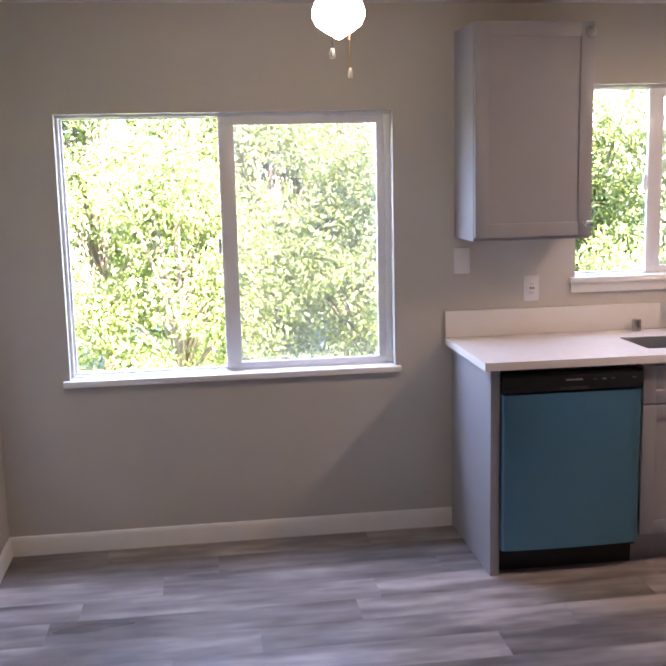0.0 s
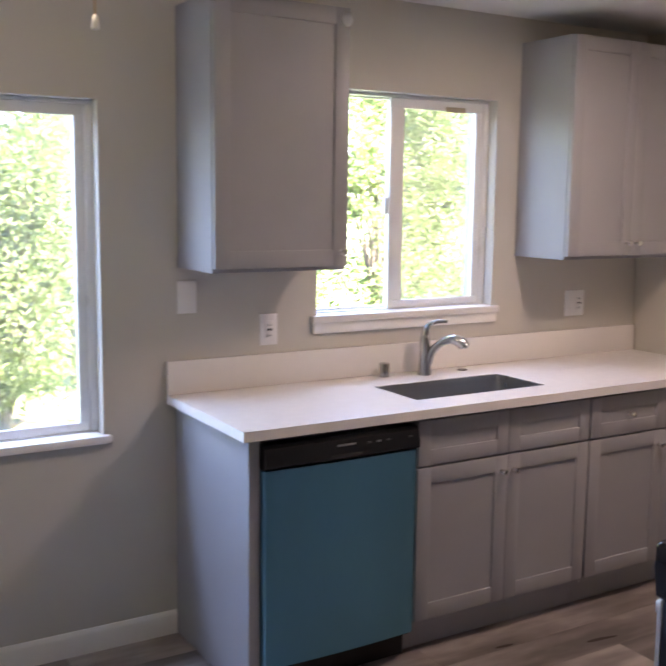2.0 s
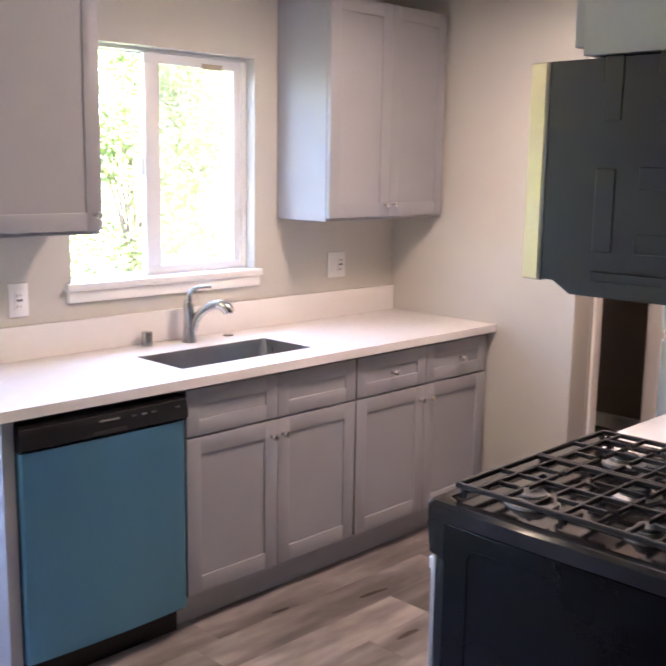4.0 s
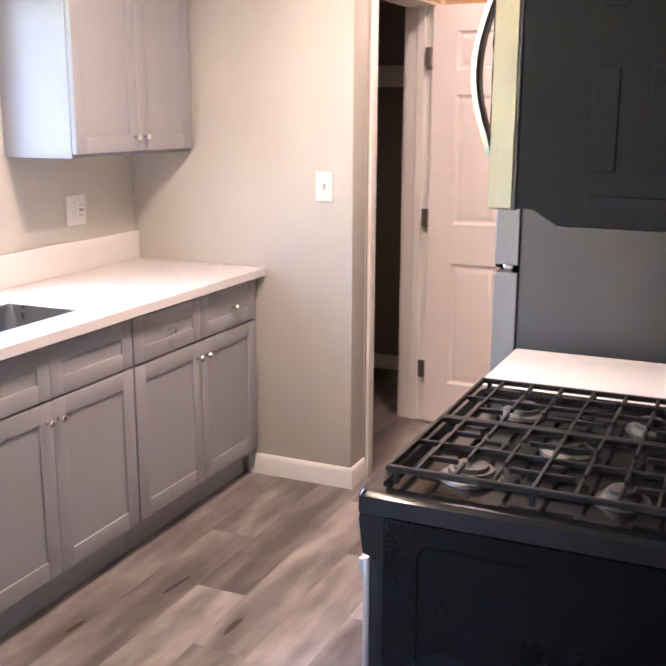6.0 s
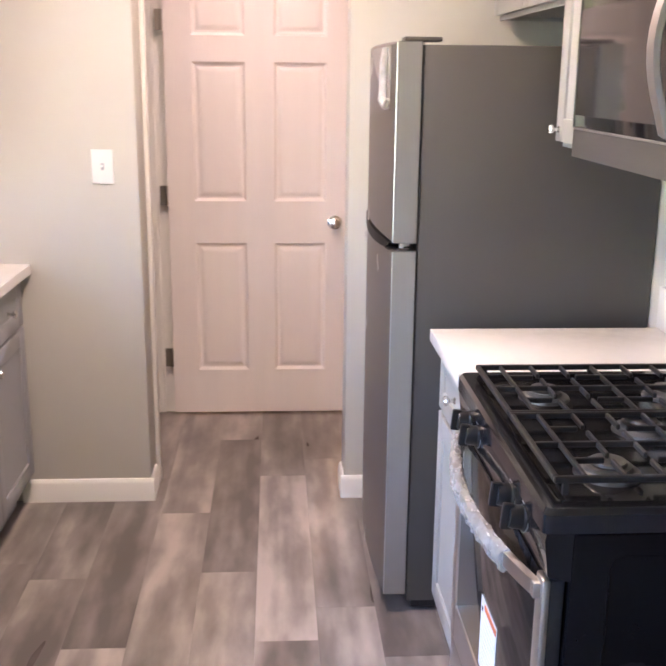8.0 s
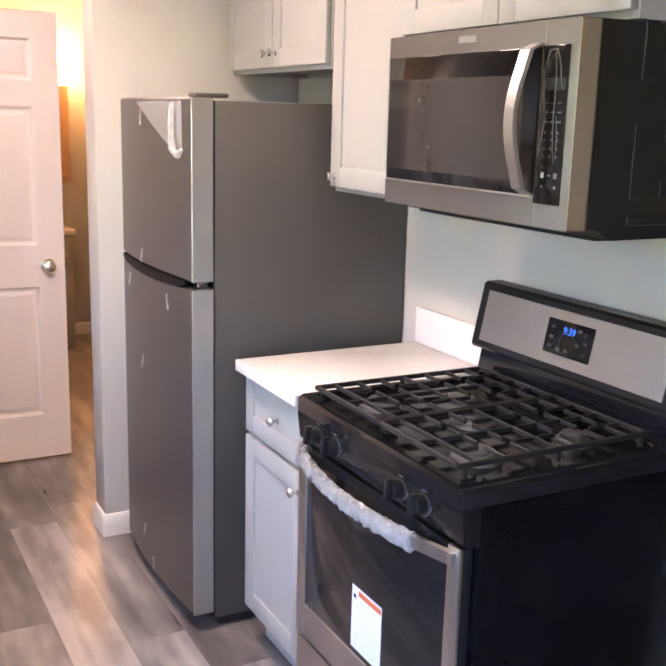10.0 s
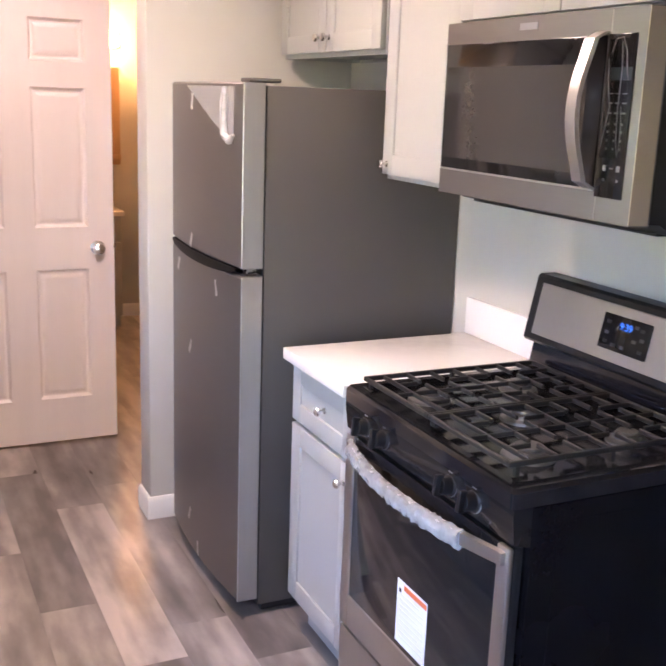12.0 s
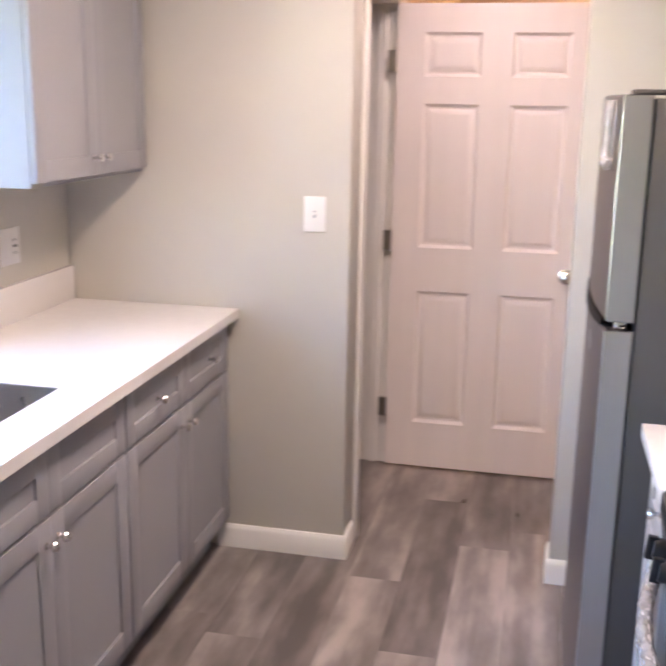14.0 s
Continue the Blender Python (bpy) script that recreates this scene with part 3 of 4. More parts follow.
# ---- ceiling fan with lamp ----
fan = thing("ceiling_fan", "ceiling fan with a lit globe and two pull chains", "ceiling fan", pose(-0.652, -1.17, 0))
part("canopy", lathe([(0, 2.405), (0.07, 2.405), (0.065, 2.37), (0.03, 2.35), (0, 2.35)]), TRIM, fan)
part("motor", lathe([(0, 2.36), (0.06, 2.36), (0.11, 2.335), (0.115, 2.28), (0.08, 2.255), (0.05, 2.25), (0.05, 2.225), (0, 2.225)], seg=28), TRIM, fan)
part("globe", lathe([(0.045, 2.232), (0.055, 2.226), (0.074, 2.208), (0.083, 2.184), (0.083, 2.160), (0.072, 2.137), (0.046, 2.118), (0.016, 2.100), (0.006, 2.094), (0, 2.093)], seg=28), GLOBE, fan, "glowing frosted glass globe")
for a in (12, 102, 192, 282):
    b = boxes((0.14, 0.52, -0.058, 0.058, 2.318, 2.325), bevel=0.002)
    part("blade", b, TRIM, fan, m=pose(0, 0, 0, 0, 0, a))
for x, y, z, mat in ((0.030, -0.035, 2.002, CHAINM), (-0.026, -0.035, 2.062, NICKEL)):
    ch = part("pull_chain", tube([(x, y, 2.25), (x, y, z)], 0.0024, 6), mat, fan)
    part("fob", moved(lathe([(0, 0.022), (0.005, 0.018), (0.007, 0.010), (0.0095, -0.004), (0.008, -0.010), (0, -0.012)], "z", 10), pose(x, y, z - 0.02)), WHITEPL, ch, "small pale chain fob")

# ---- flush lamp on the kitchen ceiling, which lights the galley ----
cl = thing("ceiling_light", "round flush ceiling lamp with a warm white diffuser", "ceiling lamp", pose(1.35, -1.30, TOP))
part("base", lathe([(0, 0), (0.185, 0), (0.185, -0.036), (0.170, -0.038), (0.169, -0.026), (0, -0.026)], seg=28), TRIM, cl)
part("diffuser", lathe([(0.168, -0.0265), (0.166, -0.031), (0.12, -0.0335), (0.06, -0.0345), (0, -0.0345)], seg=28), PANEL, cl, "glowing frosted diffuser")

hl = thing("ceiling_light", "small flush ceiling lamp in the hall", "ceiling lamp", pose(2.72, -1.45, TOP))
part("base", lathe([(0, 0), (0.125, 0), (0.125, -0.032), (0.1155, -0.033), (0.115, -0.022), (0, -0.022)], seg=24), TRIM, hl)
part("diffuser", lathe([(0.114, -0.0225), (0.11, -0.026), (0.08, -0.028), (0.04, -0.029), (0, -0.029)], seg=24), HALLPANEL, hl, "glowing frosted diffuser")

# ---- range side, fronts towards +y ----
S = lambda xc, z=0: pose(xc, SOUTH, z, 0, 0, 180)
base_cabinet(S(1.262), 0.40, 0.612, CABLIT, "narrow grey base cabinet between refrigerator and range, in the lit tone", [
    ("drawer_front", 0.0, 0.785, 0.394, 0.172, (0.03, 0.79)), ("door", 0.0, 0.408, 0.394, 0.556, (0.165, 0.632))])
c2 = countertop("countertop", 1.062, 1.466, SOUTH + 0.002, -1.931, "short white quartz countertop beside the range")
part("backsplash", boxes((1.062, 1.466, SOUTH + 0.002, SOUTH + 0.022, 0.9155, 1.030), bevel=0.002), QUARTZ, c2)
wall_cabinet(S(1.309, 1.398), 0.394, 1.398, 2.30, 0.325, CABLIT, "grey single-door wall cabinet beside the microwave, in the lit tone",
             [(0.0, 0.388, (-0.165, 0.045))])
wall_cabinet(S(1.935, 1.755), 0.77, 1.755, 2.30, 0.325, CABLIT, "grey double-door wall cabinet above the refrigerator, in the lit tone",
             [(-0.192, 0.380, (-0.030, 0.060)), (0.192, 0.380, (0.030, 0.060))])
wall_cabinet(S(0.708, 1.807), 0.80, 1.807, 2.30, 0.34, CABLIT, "grey double-door wall cabinet above the microwave, in the lit tone",
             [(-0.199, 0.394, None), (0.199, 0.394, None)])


# ---- refrigerator ----
FX0, FX1, FY = 1.566, 2.281, -1.836        # sides and door front at the edges


def bowed_door(z0, z1, bulge=0.022):
    """A door slab with a softly bowed front; local x from 0 (the near edge) to its width, front towards +y."""
    w, n = FX1 - FX0, 18
    bm = bmesh.new()
    def yf(x):
        u = 2 * x / w - 1
        return bulge * (1 - u * u)
    loops = []
    for z in (z0, z0 + 0.006, z1 - 0.006, z1):
        inset = 0.006 if z in (z0, z1) else 0.0
        loop = [(w * k / n, yf(w * k / n) - inset, z) for k in range(n + 1)] + [(w, -0.066, z), (0, -0.066, z)]
        loops.append([bm.verts.new(p) for p in loop])
    m = len(loops[0])
    for a, b in zip(loops, loops[1:]):
        for k in range(m):
            bm.faces.new((a[k], a[(k + 1) % m], b[(k + 1) % m], b[k]))
    bm.faces.new(loops[0][::-1]), bm.faces.new(loops[-1])
    bmesh.ops.recalc_face_normals(bm, faces=bm.faces)
    return bm


fr = thing("refrigerator", "dark stainless top-freezer refrigerator with scraps of film", "refrigerator", pose(FX0, FY, 0))
FW = FX1 - FX0
part("body", boxes((0.002, FW - 0.002, -0.735, -0.0695, 0.035, 1.652), bevel=0.004), FRIDGESIDE, fr, "dark grey textured cabinet sides")
lower = part("fridge_door", bowed_door(0.060, 1.108), DARKSTEEL, fr)
upper = part("freezer_door", bowed_door(1.130, 1.660), DARKSTEEL, fr)
for d, a, b in ((lower, 0.062, 1.106), (upper, 1.132, 1.658)):
    part("edge_trim", boxes((-0.0022, 0.0, -0.064, -0.001, a, b), bevel=0.0006, seg=1), EDGESTEEL, d, "lighter steel door edge")
    # thin brighter bar added as the highlight of the rounded corner
    part("corner_highlight", tube([(0.0005, -0.0005, a), (0.0005, -0.0005, b)], 0.0022, 8), STEEL, d, "thin steel bead standing in for the highlight on the door corner")
part("gasket", boxes((0.006, FW - 0.006, -0.0690, -0.0665, 0.06, 1.650)), BLACKPL, fr, "black door gasket")
# pocket grip along the top of the lower door: a dark bowed lip
bm = bmesh.new()
n = 20
top, bot = [], []
for k in range(n + 1):
    x = 0.04 + (FW - 0.055) * k / n
    u = 2 * x / FW - 1
    y = 0.022 * (1 - u * u) + 0.004
    drop = 0.021 * math.sin(math.pi * min(1, max(0, k / n))) ** 0.5
    top.append([bm.verts.new((x, y, 1.128)), bm.verts.new((x, y - 0.03, 1.128))])
    bot.append([bm.verts.new((x, y + 0.0005, 1.118 - drop)), bm.verts.new((x, y - 0.03, 1.112 - drop))])
for k in range(n):
    for p, q in (((top, 0), (bot, 0)), ((bot, 0), (bot, 1)), ((bot, 1), (top, 1)), ((top, 1), (top, 0))):
        bm.faces.new((p[0][k][p[1]], p[0][k + 1][p[1]], q[0][k + 1][q[1]], q[0][k][q[1]]))
bmesh.ops.recalc_face_normals(bm, faces=bm.faces)
part("pocket_handle", bm, GRIPBLACK, lower, "dark recessed grip along the door top")
part("hinge_pin", boxes((0.012, 0.05, -0.05, -0.02, 1.107, 1.131), bevel=0.002), CHROME, fr)
part("hinge_cover", boxes((0.015, 0.085, -0.12, -0.02, 1.660, 1.672), bevel=0.004), FRIDGESIDE, fr)
part("base_grille", boxes((0.01, FW - 0.01, -0.70, -0.085, 0.012, 0.045)), BLACKPL, fr)
for x in (0.05, FW - 0.05):
    part("foot", moved(lathe([(0, 0), (0.02, 0), (0.02, 0.03), (0, 0.03)], "z", 10), pose(x, -0.12, 0.0)), BLACKPL, fr)
    part("foot", moved(lathe([(0, 0), (0.02, 0), (0.02, 0.03), (0, 0.03)], "z", 10), pose(x, -0.66, 0.0)), BLACKPL, fr)


def crumple(rows, cols, fn, seed, amount):
    """A creased sheet: fn(u, v) gives its place, and a noise lifts it."""
    bm = bmesh.new()
    grid = []
    for j in range(rows + 1):
        line = []
        for i in range(cols + 1):
            p, out = fn(i / cols, j / rows)
            k = noise.noise(Vector((i * 0.9 + seed, j * 0.9, seed * 3.1))) + 0.6 * noise.noise(Vector((i * 2.1, j * 2.3 + seed, 1.7)))
            line.append(bm.verts.new(Vector(p) + Vector(out) * (0.003 + amount * abs(k))))
        grid.append(line)
    for j in range(rows):
        for i in range(cols):
            bm.faces.new((grid[j][i], grid[j][i + 1], grid[j + 1][i + 1], grid[j + 1][i]))
    return bm


FILM = clear("clear_film", (0.94, 0.94, 0.94), 0.18, 1.15)
def front_y(x):
    u = 2 * x / FW - 1
    return 0.022 * (1 - u * u)
# peeled film: a triangle on the freezer door and a curled roll beside it
part("protective_film", crumple(12, 12, lambda u, v: ((0.40 * (1 - v) * (1 - u) + 0.055, front_y(0.40 * (1 - v) * (1 - u) + 0.055), 1.648 - 0.165 * v), (0, 1, 0)), 3.0, 0.004),
     thin(material("milky_film", (0.50, 0.485, 0.475), 0.22, vary=0.25, scale=40, bump=0.6, bump_scale=50), 0.42), upper, "torn corner of clear film")
part("film_curl", tube([(0.105, 0.020, 1.645), (0.095, 0.026, 1.60), (0.10, 0.026, 1.555), (0.085, 0.028, 1.510), (0.055, 0.024, 1.497), (0.035, 0.018, 1.512)],
                       [0.008, 0.012, 0.010, 0.013, 0.012, 0.005], 9), WRAP, upper, "curled white film")
for x, z, d in ((0.40, 1.600, upper), (0.41, 1.16, upper), (0.58, 1.055, lower), (0.17, 1.045, lower), (0.42, 0.80, lower), (0.33, 0.10, lower), (0.43, 0.19, lower)):
    part("tape_scrap", moved(crumple(4, 3, lambda u, v: (((u - 0.5) * 0.018, 0, (v - 0.5) * 0.05), (0, 1, 0)), x * 9, 0.005), pose(x, front_y(x) + 0.001, z, 0, 25 * math.sin(40 * x), 0)),
         material("pale_tape", (0.5, 0.48, 0.46), 0.3, vary=0.2, scale=40), d, "scrap of pale tape")

# ---- range ----
RX0, RX1, RY = 0.326, 1.052, -1.930
RW = RX1 - RX0
rg = thing("gas_range", "black and stainless freestanding gas range", "range", pose((RX0 + RX1) / 2, SOUTH + 0.01, 0, 0, 0, 180) @ Matrix.Diagonal((1, 1, 1.009, 1)))
# local: front towards -y at -0.635, +x is towards the dining side
D = SOUTH + 0.01 - RY
h = RW / 2
part("body", boxes((-h, h, D + 0.05, -0.005, 0.03, 0.872), bevel=0.004), STOVESIDE, rg, "black enamelled side panels")
for s in (-1, 1):
    xe = s * h
    part("side_ridge", tube([(xe, D + 0.30, 0.832), (xe, D + 0.135, 0.834), (xe, D + 0.118, 0.826), (xe, D + 0.112, 0.808), (xe, D + 0.112, 0.12)], 0.0022, 6), STOVESIDE, rg)
for x in (-h + 0.06, h - 0.06):
    for y in (D + 0.12, -0.08):
        part("foot", moved(lathe([(0, 0), (0.018, 0), (0.018, 0.032), (0, 0.032)], "z", 10), pose(x, y, 0)), BLACKPL, rg)
# cooktop with a raised rim and sunken pan
bm = bmesh.new()
rings = []
for off, z, r in ((0.0, 0.874, 0.012), (0.0, 0.905, 0.012), (0.006, 0.914, 0.014), (0.030, 0.915, 0.02), (0.042, 0.903, 0.025)):
    rings.append([bm.verts.new((x, y, z)) for x, y in rounded_rect(-h + off, h - off, D + off, -0.062 - off * 0.4, r, 4)])
for a, b in zip(rings, rings[1:]):
    for k in range(len(a)):
        bm.faces.new((a[k], a[(k + 1) % len(a)], b[(k + 1) % len(a)], b[k]))
bm.faces.new(rings[-1]), bm.faces.new(rings[0][::-1])
bmesh.ops.recalc_face_normals(bm, faces=bm.faces)
part("cooktop", bm, ENAMEL, rg, "glossy black cooktop")
# burners
for x, y, r in ((-0.205, D + 0.155, 0.042), (0.198, D + 0.155, 0.047), (-0.205, D + 0.42, 0.038), (0.198, D + 0.42, 0.036), (-0.004, D + 0.29, 0.044)):
    b = part("burner", moved(lathe([(0, 0), (r + 0.012, 0), (r + 0.010, 0.006), (r - 0.004, 0.010), (r - 0.006, 0.018), (0, 0.018)], "z", 22), pose(x, y, 0.9032)), BURNER, rg, "aluminium burner head")
    part("cap", moved(lathe([(0, 0), (0.68 * r, 0), (0.70 * r, 0.003), (0.66 * r, 0.007), (0.3 * r, 0.008), (0, 0.008)], "z", 22), pose(x, y, 0.9215)), CAPGREY, b, "dull grey burner cap")


def grate(x0, x1, y0, y1):
    """Cast-iron grate: outer frame, one long bar, cross bars with fingers, and feet."""
    z0, z1, t = 0.932, 0.944, 0.0047
    bm = bmesh.new()
    for x in (x0 + t, x1 - t):
        add_box(bm, x - t, x + t, y0, y1, z0, z1, bevel=0.002, seg=1)
    for y in (y0 + t, y1 - t):
        add_box(bm, x0 + 2 * t, x1 - 2 * t, y - t, y + t, z0, z1, bevel=0.002, seg=1)
    xm, ym, w, d = (x0 + x1) / 2, (y0 + y1) / 2, x1 - x0, y1 - y0
    bar = lambda xa, xb, ya, yb: add_box(bm, xa, xb, ya, yb, z0 + 0.001, z1 - 0.0005, bevel=0.0015, seg=1)
    n = t * 0.75
    for fy in (0.105, 0.5):
        bar(x0 + 2 * t, x1 - 2 * t, y0 + fy * d - n, y0 + fy * d + n)
    bar(xm - n, xm + n, y0 + 2 * t, y1 - 2 * t)
    for fx in (0.26, 0.74):
        for fa, fb in ((0.105, 0.21), (0.39, 0.61), (0.80, 0.975)):
            bar(x0 + fx * w - n, x0 + fx * w + n, y0 + fa * d, y0 + fb * d)
    for fy in (0.235, 0.365, 0.635, 0.765, 0.885):
        y = y0 + fy * d
        bar(x0 + 2 * t, x0 + 0.075, y - n, y + n), bar(x1 - 0.075, x1 - 2 * t, y - n, y + n)
        bar(xm - 0.055, xm - n, y - n, y + n), bar(xm + n, xm + 0.055, y - n, y + n)
    for x in (x0 + t, x1 - t):
        for y in (y0 + 0.02, ym, y1 - 0.02):
            add_box(bm, x - t, x + t, y - t, y + t, 0.9125, z0 + 0.002)
    return bm


gw = (RW - 0.100) / 2
for k in range(2):
    part("grate", grate(-h + 0.042 + gw * k + 0.001, -h + 0.042 + gw * (k + 1) - 0.001, D + 0.030, D + 0.545), IRON, rg, "matt black cast-iron grate")
# control panel, knobs
cp = part("control_panel", profile([(D + 0.05, 0.790), (D + 0.012, 0.800), (D + 0.004, 0.862), (D + 0.006, 0.873), (D + 0.05, 0.873)], -h + 0.001, h - 0.001), BLACKGLASS, rg, "glossy black knob panel")
for wx in (0.938, 0.846, 0.552, 0.462):
    x = (RX0 + RX1) / 2 - wx
    kb = part("burner_knob", moved(lathe([(0, 0), (0.024, 0), (0.025, -0.004), (0.021, -0.008), (0.020, -0.026), (0.018, -0.030), (0, -0.030)], "y", 20), pose(x, D + 0.009, 0.838, -6)), BLACKPL, cp)
    part("grip", moved(boxes((-0.0065, 0.0065, -0.042, -0.022, -0.023, 0.023), bevel=0.003), pose(x, D + 0.009, 0.838, -6)), BLACKPL, kb)
    part("mark", boxes((x - 0.004, x + 0.010, D + 0.0025, D + 0.0046, 0.8665, 0.8685)), SILVERINK, cp)
    part("ring", moved(lathe([(0.0245, 0), (0.0262, 0), (0.0262, -0.002), (0.0245, -0.002)], "y", 20), pose(x, D + 0.0085, 0.838, -6)), SILVERINK, kb)
# oven door
dr = part("oven_door", boxes((-h + 0.006, h - 0.014, D + 0.002, D + 0.03, 0.264, 0.786), bevel=0.003), BLACKPL, rg, "oven door with a stainless frame", pose(0, 0.016, 0))
for r in ((-h + 0.004, -h + 0.047, D - 0.008, D + 0.006, 0.262, 0.788), (h - 0.050, h - 0.011, D - 0.008, D + 0.006, 0.262, 0.788)):
    part("door_stile", boxes(r, bevel=0.004), STEEL, dr, "stainless door edge")
part("door_rail", boxes((-h + 0.0465, h - 0.0495, D - 0.008, D + 0.028, 0.262, 0.352), bevel=0.004), STEEL, dr, "stainless lower rail")
part("door_glass", boxes((-h + 0.046, h - 0.046, D - 0.003, D + 0.0018, 0.351, 0.786), bevel=0.002), BLACKGLASS, dr, "dark oven window")
pts = []
for k in range(17):
    u = k / 16 * 2 - 1
    pts.append((u * (h - 0.03), D - 0.012 - 0.050 * (1 - u * u), 0.765))
bm = bmesh.new()
ring = []
for i, p in enumerate(pts):
    ring.append([bm.verts.new((p[0], p[1] + dy, p[2] + dz)) for dy, dz in ((0.006, -0.015), (-0.006, -0.013), (-0.006, 0.013), (0.006, 0.015))])
for a, b in zip(ring, ring[1:]):
    for k in range(4):
        bm.faces.new((a[k], a[(k + 1) % 4], b[(k + 1) % 4], b[k]))
bm.faces.new(ring[0]), bm.faces.new(ring[-1])
bmesh.ops.recalc_face_normals(bm, faces=bm.faces)
part("door_handle", bm, STEEL, dr, "bowed flat stainless handle")
for s in (-1, 1):
    part("handle_post", boxes((s * (h - 0.03) - 0.010, s * (h - 0.03) + 0.010, D - 0.020, D - 0.004, 0.751, 0.779), bevel=0.003), STEEL, dr)
# crumpled sleeve of film round the handle
bm = bmesh.new()
ring, n, seg = [], 64, 14
for i in range(n + 1):
    u = -0.70 + 1.66 * i / n
    u = -u
    x, y, z = u * (h - 0.03), D - 0.012 - 0.050 * (1 - u * u), 0.765
    row = []
    for k in range(seg):
        a = 2 * math.pi * k / seg
        r = 0.0185 + 0.0065 * noise.noise(Vector((i * 0.55, 3 * math.cos(a), 3 * math.sin(a)))) + 0.0035 * noise.noise(Vector((i * 1.7, k * 1.3, 5)))
        row.append(bm.verts.new((x, y + 0.75 * r * math.cos(a), z - 0.004 + 1.15 * r * math.sin(a))))
    ring.append(row)
for a, b in zip(ring, ring[1:]):
    for k in range(seg):
        bm.faces.new((a[k], a[(k + 1) % seg], b[(k + 1) % seg], b[k]))
bm.faces.new(ring[0]), bm.faces.new(ring[-1])
bmesh.ops.recalc_face_normals(bm, faces=bm.faces)
part("handle_wrap", bm, WRAP, dr, "crumpled clear film round the handle")
# paper label on the glass
lx = (RX0 + RX1) / 2 - 0.685
st = part("paper_label", boxes((lx - 0.068, lx + 0.068, D - 0.0048, D - 0.0035, 0.385, 0.545), bevel=0.0004, seg=1), PAPER, dr, "white paper label with an orange band", pose(0, 0, -0.018))
part("orange_band", boxes((lx - 0.035, lx + 0.066, D - 0.0056, D - 0.0049, 0.527, 0.540)), ORANGE, st, "orange printed band")
for k in range(9):
    part("text_line", boxes((lx - 0.052, lx + (0.058 if k % 3 else 0.035), D - 0.0056, D - 0.0049, 0.512 - 0.0135 * k, 0.5145 - 0.0135 * k)), FAINTINK, st)
part("hazard_mark", boxes((lx - 0.058, lx - 0.048, D - 0.0056, D - 0.0049, 0.515, 0.525)), SLOT, st)
# storage drawer
dw2 = part("storage_drawer", boxes((-h + 0.004, h - 0.011, D + 0.010, D + 0.045, 0.072, 0.252), bevel=0.006), STEEL, rg, "stainless storage drawer")
part("logo_mark", boxes((-0.035, 0.035, D - 0.0095, D - 0.0082, 0.298, 0.312)), SILVERINK, dr)
part("kick_panel", boxes((-h + 0.03, h - 0.03, D + 0.05, D + 0.06, 0.012, 0.075)), BLACKPL, rg)
# backguard
part("guard_base", profile([(-0.005, 0.87), (-0.062, 0.87), (-0.070, 0.93), (-0.060, 0.983), (-0.045, 0.996), (-0.005, 0.996)], -h + 0.004, h - 0.004), ENAMEL, rg, "glossy black lower backguard")
bg = part("backguard", profile([(-0.005, 0.987), (-0.088, 0.993), (-0.094, 1.001), (-0.060, 1.165), (-0.052, 1.172), (-0.005, 1.172)], -h + 0.001, h - 0.001), BLACKPL, rg, "black backguard housing")
tilt = math.degrees(math.atan2(0.034, 0.166))
def on_guard(bm):
    return moved(bm, pose(0, -0.0775, 1.083, -tilt))
part("face_plate", on_guard(boxes((-h + 0.032, h - 0.032, -0.0025, 0.004, -0.068, 0.070), bevel=0.001, seg=1)), STEEL, bg, "brushed stainless face plate")
dx = (RX0 + RX1) / 2 - 0.677
disp = part("display", on_guard(boxes((dx - 0.082, dx + 0.082, -0.0055, -0.002, -0.040, 0.046), bevel=0.003)), BLACKGLASS, bg, "black clock panel")


def lettering(text, size, mat, parent, m, name="clock_digits"):
    cu = bpy.data.curves.new(name, "FONT")
    cu.body, cu.size, cu.align_x, cu.align_y, cu.extrude = text, size, "CENTER", "CENTER", 0.0003
    tmp = bpy.data.objects.new(name, cu)
    me = bpy.data.meshes.new_from_object(tmp)
    bpy.data.objects.remove(tmp)
    me.materials.clear()
    me.materials.append(mat)
    ob = new(name, me)
    ob.parent = parent
    ob.matrix_basis = m
    return ob


lettering("9:39", 0.025, DIGIT, disp, pose(0, -0.0775, 1.083, -tilt) @ pose(dx, -0.0062, 0.022, 90))
for i, (x, z) in enumerate(((-0.06, 0.026), (-0.06, 0.0), (-0.06, -0.022), (-0.03, -0.026), (0.0, -0.026), (0.035, -0.004), (0.055, 0.026), (0.06, 0.004), (0.06, -0.024), (0.035, 0.03))):
    part("key", on_guard(boxes((dx + x - 0.007, dx + x + 0.007, -0.0064, -0.0054, z - 0.004, z + 0.004))), KEYINK if i % 2 else SLOT, disp)

